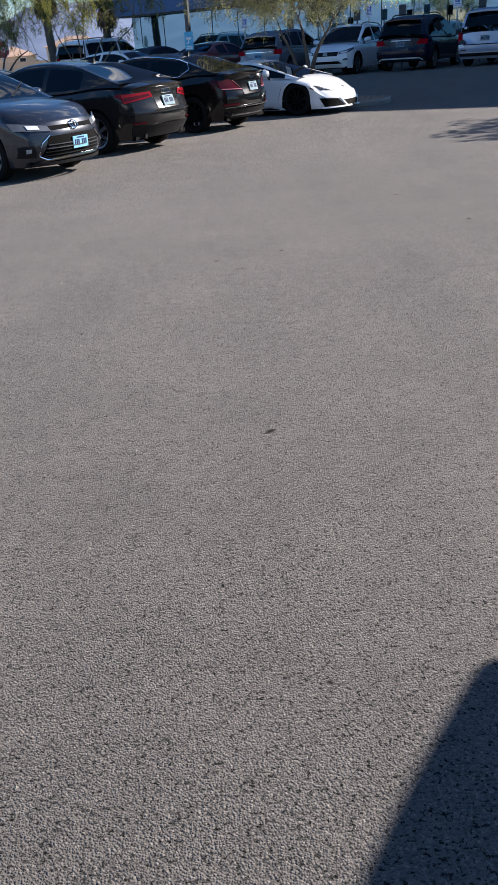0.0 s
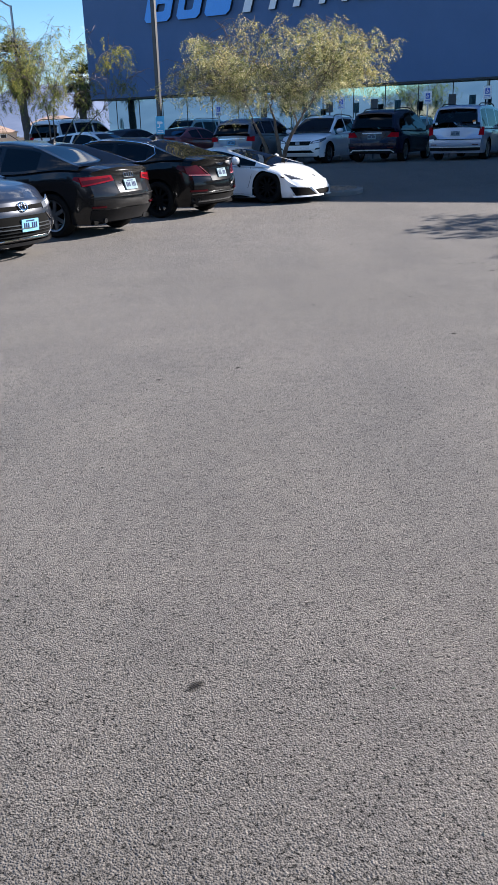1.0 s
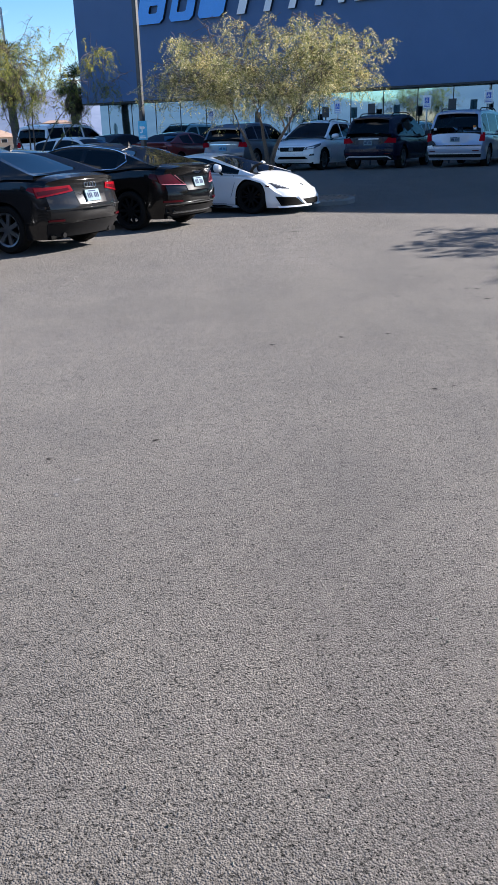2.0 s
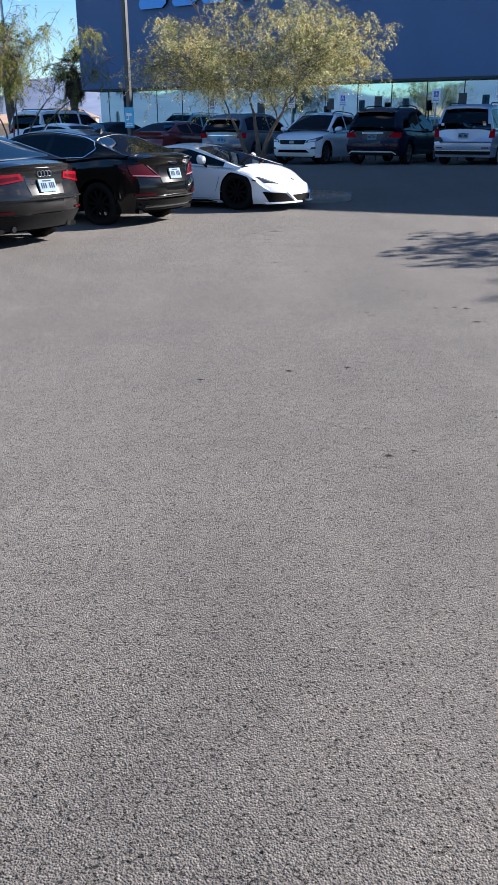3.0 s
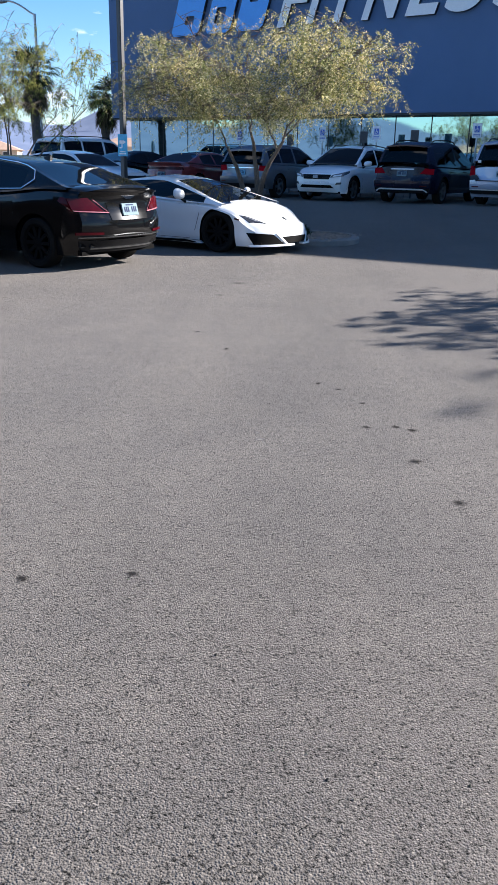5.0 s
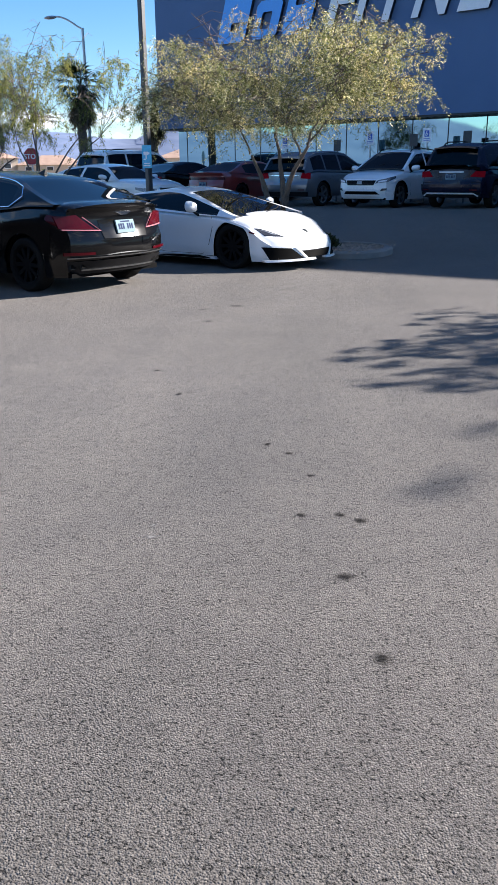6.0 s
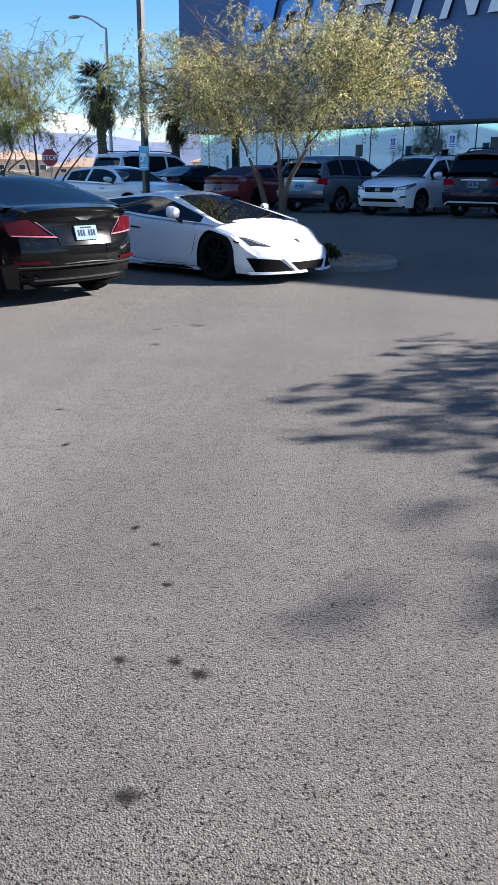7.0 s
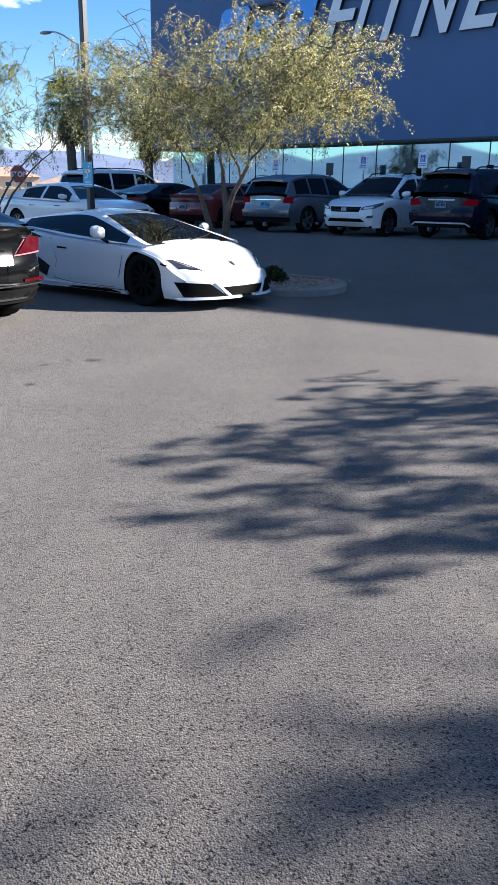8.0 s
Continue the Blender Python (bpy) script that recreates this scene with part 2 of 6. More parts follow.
PALM_LEAF = leaf_mat("palm_leaf", [(0.0, (0.012, 0.025, 0.008)), (0.6, (0.03, 0.05, 0.016)), (1.0, (0.08, 0.09, 0.03))])
DEAD_FROND = leaf_mat("dry_frond", [(0.0, (0.07, 0.05, 0.03)), (1.0, (0.20, 0.15, 0.09))])
BUSH_LEAF = leaf_mat("bush_leaf", [(0.0, (0.03, 0.04, 0.018)), (1.0, (0.10, 0.11, 0.05))])

TYRE = rough_mat("tyre_rubber", (0.006, 0.006, 0.006), (0.014, 0.0135, 0.013), 0.85, 6, 80, 0.2)
ALLOY = simple("alloy", (0.26, 0.27, 0.28), 0.35, 0.9)
DARK_ALLOY = simple("dark_alloy", (0.003, 0.003, 0.0034), 0.75, 0.0)
CHROME = simple("chrome", (0.75, 0.76, 0.78), 0.12, 1.0, vary=0.05)
BRIGHT_TRIM = simple("bright_trim", (0.72, 0.73, 0.75), 0.3, 0.0, vary=0.05)
TRIM = simple("black_trim", (0.012, 0.012, 0.013), 0.45)
UNDER = simple("underbody_black", (0.002, 0.002, 0.002), 0.95)
RED_LENS = simple("red_lens", (0.20, 0.004, 0.009), 0.12)
# copy of the red lens for shaded cars: colour brightened, gloss taken out
SHADE_LENS = simple("matt_shade_red_lens", (0.33, 0.004, 0.012), 0.6)
SHADE_LENS.node_tree.nodes["Principled BSDF"].inputs["Specular IOR Level"].default_value = 0.03
DARK_RED_LENS = simple("dark_red_lens", (0.055, 0.003, 0.006), 0.12)
CLEAR_LENS = simple("clear_lens", (0.30, 0.31, 0.33), 0.06)
PINK_LENS = simple("pink_lens", (0.36, 0.13, 0.15), 0.1)
HEAD_LENS = simple("headlight_lens", (0.10, 0.11, 0.13), 0.04)
SMOKED_LENS = simple("smoked_lens", (0.04, 0.042, 0.05), 0.06)
AMBER_LENS = simple("amber_lens", (0.55, 0.16, 0.02), 0.2)
PLATE_WHITE = simple("plate_white", (0.17, 0.24, 0.27), 0.7)
PLATE_BLUE = simple("plate_pale_blue", (0.16, 0.36, 0.50), 0.7)
PLATE_INK = simple("plate_ink", (0.02, 0.03, 0.08), 0.7)
PLATE_TAN = simple("plate_sunset", (0.62, 0.45, 0.22), 0.5)
for dull in (TYRE, DARK_ALLOY, UNDER, TRIM):
    dull.node_tree.nodes["Principled BSDF"].inputs["Specular IOR Level"].default_value = 0.12
for flat in (PLATE_WHITE, PLATE_BLUE, PLATE_TAN, PLATE_INK):
    flat.node_tree.nodes["Principled BSDF"].inputs["Specular IOR Level"].default_value = 0.1
for lens in (RED_LENS, DARK_RED_LENS):
    lens.node_tree.nodes["Principled BSDF"].inputs["Specular IOR Level"].default_value = 0.2
SEAT = simple("seat_leather", (0.02, 0.019, 0.018), 0.7)


def tinted_glass():
    m, t, p = nodes_of("tinted_glass")
    p.inputs["Base Color"].default_value = (0.008, 0.009, 0.010, 1)
    p.inputs["Roughness"].default_value = 0.02
    p.inputs["IOR"].default_value = 1.4
    p.inputs["Specular IOR Level"].default_value = 0.18
    p.inputs["Transmission Weight"].default_value = 0.85
    return m


def facade_glass():
    """Coated reflective glazing, a green-blue mirror with a slight warp."""
    m, t, p = nodes_of("reflective_glazing")
    v = coords(t)
    n = add(t, "ShaderNodeTexNoise", Scale=0.35, Detail=1.0)
    t.links.new(v, n.inputs["Vector"])
    bu = add(t, "ShaderNodeBump", Strength=0.05, Distance=0.05)
    t.links.new(n.outputs["Fac"], bu.inputs["Height"])
    t.links.new(bu.outputs["Normal"], p.inputs["Normal"])
    p.inputs["Base Color"].default_value = (0.27, 0.43, 0.455, 1)
    p.inputs["Metallic"].default_value = 1.0
    p.inputs["Roughness"].default_value = 0.03
    return m


GLASS = tinted_glass()
FACADE_GLASS = facade_glass()

# builders
CU, SU = math.cos(radians(-31.0)), math.sin(radians(-31.0))


def plan(u, v):
    """The lot's own grid: u out of the stalls, v towards the building."""
    return u * CU - v * SU, u * SU + v * CU


def ground_z(v, u=-30.0):
    """The lot rises towards the building, and a little more away from its open corner."""
    k = min(1.0, max(0.0, (v - 19.2) / 10.0))
    across = min(1.0, max(0.0, (u + 13.0) / 13.0))
    return (0.33 + 0.20 * across) * k * k * (3 - 2 * k)


def mesh_of(name, bm, material):
    me = bpy.data.meshes.new(name)
    bm.to_mesh(me)
    bm.free()
    me.materials.append(material)
    return me


def part(name, bm, material, parent=None, label="", smooth=True):
    me = mesh_of(name, bm, material)
    if smooth:
        me.shade_smooth()
        me.set_sharp_from_angle(angle=radians(38))
    ob = new(name, me)
    if parent:
        ob.parent = parent
    if label:
        ob["label"] = label
    return ob


def thing(name, label, category, at, group="", kind=""):
    ob = new(name)
    ob.matrix_basis = at
    return tagged(ob, label, category, group, kind)


def box(bm, x0, x1, y0, y1, z0, z1, bevel=0.0):
    r = bmesh.ops.create_cube(bm, size=1)
    bmesh.ops.transform(bm, matrix=Matrix.LocRotScale(((x0 + x1) / 2, (y0 + y1) / 2, (z0 + z1) / 2), None, (x1 - x0, y1 - y0, z1 - z0)), verts=r["verts"])
    if bevel:
        es = list({e for v in r["verts"] for e in v.link_edges})
        bmesh.ops.bevel(bm, geom=es, offset=bevel, segments=2, affect="EDGES")


def boxed(*args, bevel=0.0):
    bm = bmesh.new()
    box(bm, *args, bevel=bevel)
    return bm


def grid_faces(bm, rows, close=False):
    vs = [[bm.verts.new(p) for p in r] for r in rows]
    for a, b in zip(vs, vs[1:]):
        n = len(a)
        for j in range(n if close else n - 1):
            k = (j + 1) % n
            bm.faces.new((a[j], a[k], b[k], b[j]))
    return vs


def tube(bm, pts, radii, sides=8):
    """A tapered tube along points, with closed ends."""
    pts = [Vector(p) for p in pts]
    rows = []
    ref = Vector((0.31, 0.17, 0.93)).normalized()
    for i, p in enumerate(pts):
        d = (pts[min(i + 1, len(pts) - 1)] - pts[max(i - 1, 0)]).normalized()
        a = d.cross(ref)
        if a.length < 0.05:
            a = d.cross(Vector((1, 0, 0)))
        a.normalize()
        b = d.cross(a)
        rows.append([p + radii[i] * (math.cos(k * math.tau / sides) * a + math.sin(k * math.tau / sides) * b) for k in range(sides)])
    vs = grid_faces(bm, rows, True)
    bm.faces.new(vs[0][::-1])
    bm.faces.new(vs[-1])


def lathe(bm, profile, axis="y", steps=32):
    """Turns (radius, offset) pairs about the y axis."""
    rows = []
    for k in range(steps):
        a = k * math.tau / steps
        rows.append([(r * math.cos(a), o, r * math.sin(a)) for r, o in profile])
    rows.append(rows[0])
    grid_faces(bm, rows)
    bmesh.ops.remove_doubles(bm, verts=bm.verts, dist=1e-5)


def prism(bm, outline, z0, z1):
    a = [bm.verts.new((x, y, z0)) for x, y in outline]
    b = [bm.verts.new((x, y, z1)) for x, y in outline]
    n = len(a)
    bm.faces.new(a[::-1])
    bm.faces.new(b)
    for i in range(n):
        bm.faces.new((a[i], a[(i + 1) % n], b[(i + 1) % n], b[i]))


# cars ---------------------------------------------------------------
def soft(x, table):
    """Smoothed interpolation through (x, value) pairs."""
    xs, ys = zip(*table)
    d = 0.05
    return float(np.mean([np.interp(x + k * d, xs, ys) for k in (-2, -1, 0, 1, 2)]))


class Shape:
    """The surfaces of one car body: x ahead, y to its left, z up."""

    def __init__(s, L, W, deck, roof, plan_w, wheels, wheel_r, sill, front, rear, roof_w, prof=None, arch=0.05, front_curve=0.22, rear_curve=0.16):
        s.L, s.W, s.deck_t, s.roof_t, s.plan_t = L, W / 2, deck, roof, plan_w
        s.wheels, s.wr, s.sill, s.front_t, s.rear_t, s.roof_w = wheels, wheel_r, sill, front, rear, roof_w / 2
        s.arch, s.fc, s.rc = wheel_r + arch, front_curve, rear_curve
        s.prof_t = prof or [(0, 0.945), (0.25, 0.985), (0.5, 0.99), (0.66, 0.985), (0.78, 1.0), (1, 0.945)]
        s.top = max(z for _, z in roof) if roof else 0

    def deck(s, x):
        return soft(x, s.deck_t)

    def width(s, x):
        return s.W * soft(x, s.plan_t)

    def bottom(s, x):
        z = s.sill
        for xw in s.wheels:
            if abs(x - xw) < s.arch:
                z = max(z, s.wr + math.sqrt(s.arch ** 2 - (x - xw) ** 2))
        return z

    def y_at(s, x, z):
        zd = s.deck(x)
        f = (z - 0.15) / max(0.1, zd - 0.15)
        return s.width(x) * float(np.interp(f, *zip(*s.prof_t)))

    def setback(s, y, z, table, curve):
        return curve * (abs(y) / s.W) ** 2.4 + float(np.interp(z, *zip(*table)))

    def shift(s, x, y, z):
        xf, xr = max(s.wheels), min(s.wheels)
        a = max(0.0, (x - xf - 0.28) / (s.L / 2 - xf - 0.28)) ** 1.3
        b = max(0.0, (xr - 0.28 - x) / (s.L / 2 + xr - 0.28)) ** 1.3
        return x - a * s.setback(y, z, s.front_t, s.fc) + b * s.setback(y, z, s.rear_t, s.rc)

    def front_pt(s, y, z, off=0.0):
        return Vector((s.L / 2 - s.setback(y, z, s.front_t, s.fc) + off, y, z))

    def rear_pt(s, y, z, off=0.0):
        return Vector((-s.L / 2 + s.setback(y, z, s.rear_t, s.rc) - off, y, z))

    def side_pt(s, x, z, side, off=0.0):
        y = (s.y_at(x, z) + off) * side
        return Vector((s.shift(x, y, z), y, z))

    def hood_pt(s, x, y, off=0.0):
        z = s.top_z(x, y)
        return Vector((s.shift(x, y, z), y, z + off))

    def top_z(s, x, y):
        k = min(1.0, abs(y) / s.width(x))
        return s.deck(x) + 0.03 * (1 - k * k) - 0.06 * k ** 6

    def section(s, x):
        w, zd, zb = s.width(x), s.deck(x), s.bottom(x)
        half = []
        zt = zd - 0.07
        zb = min(zb, zt - 0.03)
        for k in range(8):
            z = zb + (zt - zb) * k / 7
            half.append((s.y_at(x, z), z))
        y7 = half[-1][0]
        for f in (0.985, 0.94, 0.86, 0.72, 0.5, 0.25):
            half.append((y7 * f, s.top_z(x, y7 * f) - (0.02 if f > 0.95 else 0.0)))
        return half + [(0.0, s.top_z(x, 0))] + [(-y, z) for y, z in reversed(half)]

    def body(s, cabin):
        """Body shell, cabin floor, both as bmesh; the shell bends over the wheels and closes at both ends."""
        bm, fl = bmesh.new(), bmesh.new()
        xs = sorted(set([round(v, 4) for v in np.linspace(-s.L / 2, s.L / 2, 64)] + [round(xw + s.arch * math.cos(a), 4) for xw in s.wheels for a in np.linspace(0.0, math.pi, 15)]))
        rows = [[Vector((s.shift(x, y, z), y, z)) for y, z in s.section(x)] for x in xs]
        n = len(rows[0])
        vs = [[bm.verts.new(p) for p in r] for r in rows]
        for i in range(len(rows) - 1):
            inside = cabin and cabin[0] + 0.12 < xs[i] and xs[i + 1] < cabin[1] - 0.12
            for j in range(n - 1):
                if inside and 10 <= j < n - 11:
                    q = [fl.verts.new(p) for p in (rows[i][j], rows[i][j + 1], rows[i + 1][j + 1], rows[i + 1][j])]
                    fl.faces.new(q)
                else:
                    bm.faces.new((vs[i][j], vs[i][j + 1], vs[i + 1][j + 1], vs[i + 1][j]))
        for end, pt in ((0, s.rear_pt), (-1, s.front_pt)):
            ring = vs[end]
            sec = s.section(xs[end])
            zc = (sec[0][1] + s.deck(xs[end])) / 2
            prev = ring
            for k in (0.93, 0.8, 0.6, 0.35):
                cur = [bm.verts.new(pt(y * k, zc + (z - zc) * k)) for y, z in sec]
                for j in range(n - 1):
                    bm.faces.new((prev[j], prev[j + 1], cur[j + 1], cur[j]))
                bm.faces.new((prev[0], cur[0], cur[-1], prev[-1]))
                prev = cur
            bm.faces.new(prev)
        bmesh.ops.recalc_face_normals(bm, faces=bm.faces)
        return bm, fl

    def cabin_pt(s, x, j):
        zd, zr = s.deck(x) - 0.03, soft(x, s.roof_t)
        zr = max(zr, zd + 0.004)
        yb = s.y_at(x, s.deck(x) - 0.07) * 0.975
        def y_of(z):
            return yb - (yb - s.roof_w) * (max(0.0, z - zd) / (s.top - zd)) ** 1.15
        side = 1 if j <= 7 else -1
        k = j if j <= 7 else 14 - j
        fr = (0.0, 0.09, 0.48, 0.84, 0.955)
        if k <= 4:
            z = zd + (zr - zd) * fr[k]
            y = y_of(z)
        else:
            f = {5: 0.90, 6: 0.5, 7: 0.0}[k]
            y = y_of(zr) * f
            z = zr + 0.035 * (1 - f * f) * min(1.0, (zr - zd) / 0.3) - 0.004
        return Vector((x, y * side, z))


def build_car(name, sh, colour, label, at, glass, roof_glass, windows, rims=None, spokes=5, group="parked cars", roof_mat=None, category="car"):
    """The car's shell, cabin, glass, underbody and wheels. glass: x of the rear window's foot and top, the windscreen's top and foot. windows: x ranges of the side panes."""
    root = thing(name, label, category, at, group)
    r0, r1, w1, w0 = glass
    bm, fl = sh.body((r0, w0))
    part("body", bm, colour, root)
    part("interior", fl, SEAT, root, "dark cabin trim behind the glass")
    xs = sorted(set([round(v, 4) for v in np.linspace(r0, w0, 46)] + [r1, w1] + [v for p in windows for v in p]))
    cab, ws, rg = bmesh.new(), bmesh.new(), bmesh.new()
    side = {(k, sd): bmesh.new() for k in range(len(windows)) for sd in (0, 1)}
    for a, b in zip(xs, xs[1:]):
        mid = (a + b) / 2
        for j in range(14):
            tgt = cab
            if 5 <= j <= 8 and mid > w1:
                tgt = ws
            elif 5 <= j <= 8 and mid < r1:
                tgt = rg
            elif j in (1, 2, 11, 12):
                for k, (x0, x1) in enumerate(windows):
                    if x0 <= mid <= x1:
                        tgt = side[(k, 0 if j < 7 else 1)]
            q = [tgt.verts.new(sh.cabin_pt(x, jj)) for x, jj in ((a, j), (a, j + 1), (b, j + 1), (b, j))]
            tgt.faces.new(q)
    for m in (cab, ws, rg, *side.values()):
        bmesh.ops.remove_doubles(m, verts=m.verts, dist=1e-4)
        bmesh.ops.recalc_face_normals(m, faces=m.faces)
    part("cabin_frame", cab, roof_mat or colour, root)
    part("windscreen", ws, GLASS, root, "tinted glass")
    if len(rg.faces):
        part("rear_window", rg, GLASS, root, "tinted glass")
    else:
        rg.free()
    for m in side.values():
        part("side_window", m, GLASS, root, "tinted glass")
    # floor pan and wheel wells
    ub = bmesh.new()
    w = sh.W * 0.80
    box(ub, -sh.L / 2 + 0.25, sh.L / 2 - 0.25, -w, w, sh.sill + 0.0, sh.sill + 0.06)
    box(ub, min(sh.wheels) + sh.arch, max(sh.wheels) - sh.arch, -sh.W * 0.93, sh.W * 0.93, sh.sill + 0.005, sh.sill + 0.05)
    for xw in sh.wheels:
        lathe_at(ub, xw, sh)
    part("underbody", ub, UNDER, root)
    for xw in sh.wheels:
        for sd in (1, -1):
            wheel(root, sh, xw, sd, rims or ALLOY, spokes)
    return root


def lathe_at(bm, xw, sh):
    """A half-round dark liner over one axle."""
    rows = []
    for k in range(13):
        a = math.pi * k / 12
        rows.append([(xw + (sh.arch + 0.01) * math.cos(a), y, sh.wr + (sh.arch + 0.01) * math.sin(a)) for y in (-sh.W * 0.93, -sh.W * 0.6, sh.W * 0.6, sh.W * 0.93)])
    grid_faces(bm, rows)


WHEELS = {}


def wheel(root, sh, xw, sd, rim_mat, spokes):
    key = (round(sh.wr, 3), rim_mat.name, spokes)
    r = sh.wr
    if key not in WHEELS:
        hub, ty, ri = bmesh.new(), bmesh.new(), bmesh.new()
        lathe(hub, [(0.001, 0.085), (0.05, 0.085), (0.06, 0.06), (0.06, -0.09), (0.001, -0.09)], steps=16)
        rr = r * 0.70
        lathe(ty, [(rr, -0.09), (rr + 0.02, -0.11), (r - 0.03, -0.115), (r - 0.006, -0.095), (r, -0.06), (r, 0.06), (r - 0.006, 0.095), (r - 0.03, 0.115), (rr + 0.02, 0.11), (rr, 0.09)], steps=40)
        lathe(ri, [(rr - 0.01, -0.09), (rr + 0.004, -0.10), (rr - 0.03, 0.03), (rr - 0.02, 0.09), (rr + 0.006, 0.105), (rr + 0.006, 0.09)], steps=40)
        for k in range(spokes):
            m = Matrix.Rotation(k * math.tau / spokes, 4, "Y")
            q = bmesh.ops.create_cube(ri, size=1)["verts"]
            bmesh.ops.transform(ri, matrix=m @ Matrix.LocRotScale((rr * 0.5, 0.072, 0), Euler((0, 0, 0.05)), (rr * 0.98, 0.03, rr * 1.15 / spokes + 0.02)), verts=q)
        bmesh.ops.recalc_face_normals(ri, faces=ri.faces)
        WHEELS[key] = (mesh_of("wheel", hub, rim_mat), mesh_of("tyre", ty, TYRE), mesh_of("rim", ri, rim_mat))
        for me in WHEELS[key]:
            me.shade_smooth()
            me.set_sharp_from_angle(angle=radians(35))
    h = new("wheel", WHEELS[key][0])
    h.parent = root
    y = sh.width(xw) * 0.985 - 0.125
    h.matrix_basis = pose(xw, sd * y, r, 0, 0, 0 if sd > 0 else 180)
    for nm, me in (("tyre", WHEELS[key][1]), ("rim", WHEELS[key][2])):
        o = new(nm, me)
        o.parent = h


def panel(fn, quad, off=0.012, n=6, m=4, back=0.02):
    """A raised pane that follows a surface: fn(a, b, off) gives the place; quad: its corners in a and b."""
    bm = bmesh.new()
    (a0, b0), (a1, b1), (a2, b2), (a3, b3) = quad
    def rows(o):
        out = []
        for i in range(n + 1):
            s = i / n
            r = []
            for k in range(m + 1):
                t = k / m
                a = (1 - t) * ((1 - s) * a0 + s * a1) + t * ((1 - s) * a3 + s * a2)
                b = (1 - t) * ((1 - s) * b0 + s * b1) + t * ((1 - s) * b3 + s * b2)
                r.append(fn(a, b, o))
            out.append(r)
        return out
    top = grid_faces(bm, rows(off))
    low = grid_faces(bm, rows(off - back))
    edge = [top[i][0] for i in range(n + 1)] + [top[n][k] for k in range(1, m + 1)] + [top[i][m] for i in range(n - 1, -1, -1)] + [top[0][k] for k in range(m - 1, 0, -1)]
    edl = [low[i][0] for i in range(n + 1)] + [low[n][k] for k in range(1, m + 1)] + [low[i][m] for i in range(n - 1, -1, -1)] + [low[0][k] for k in range(m - 1, 0, -1)]
    for i in range(len(edge)):
        j = (i + 1) % len(edge)
        bm.faces.new((edge[i], edge[j], edl[j], edl[i]))
    bmesh.ops.recalc_face_normals(bm, faces=bm.faces)
    return bm


def both(name, fn, quad, mat, root, label="", off=0.012, **kw):
    """The same pane on both sides of the car."""
    for sd in (1, -1):
        q = [(a * sd, b) for a, b in quad]
        part(name, panel(fn, q, off, **kw), mat, root, label)


def sides(name, sh, quad, mat, root, label="", off=0.008, **kw):
    for sd in (1, -1):
        part(name, panel(lambda a, b, o, sd=sd: sh.side_pt(a, b, sd, o), quad, off, **kw), mat, root, label)


def strip(bm, pts, r):
    tube(bm, pts, [r] * len(pts), 6)


def plate(root, surface, y, z, mat=None, ink=None, w=0.305, h=0.152, off=0.02):
    """A number plate with bars for its writing, flat between its upper and lower edge."""
    lo, hi = surface(y, z - h / 2, 0.0).x, surface(y, z + h / 2, 0.0).x
    way = 1 if lo > 0 else -1
    def fn(a, b, o, lo=lo, hi=hi, way=way):
        return Vector((lo + (hi - lo) * (b - z + h / 2) / h + way * o, a, b))
    p = part("number_plate", panel(fn, [(y - w / 2, z - h / 2), (y + w / 2, z - h / 2), (y + w / 2, z + h / 2), (y - w / 2, z + h / 2)], off, 1, 1), mat or PLATE_WHITE, root, "pale number plate", smooth=False)
    for k in range(7):
        a = y - w * 0.36 + k * w * 0.12
        if k == 3:
            continue
        part("plate_bar", panel(fn, [(a - w * 0.038, z - h * 0.22), (a + w * 0.038, z - h * 0.22), (a + w * 0.038, z + h * 0.22), (a - w * 0.038, z + h * 0.22)], off + 0.003, 1, 1, 0.006), ink or PLATE_INK, p, smooth=False)
    part("plate_bar", panel(fn, [(y - w * 0.25, z + h * 0.32), (y + w * 0.25, z + h * 0.32), (y + w * 0.25, z + h * 0.42), (y - w * 0.25, z + h * 0.42)], off + 0.003, 1, 1, 0.006), ink or PLATE_INK, p, smooth=False)


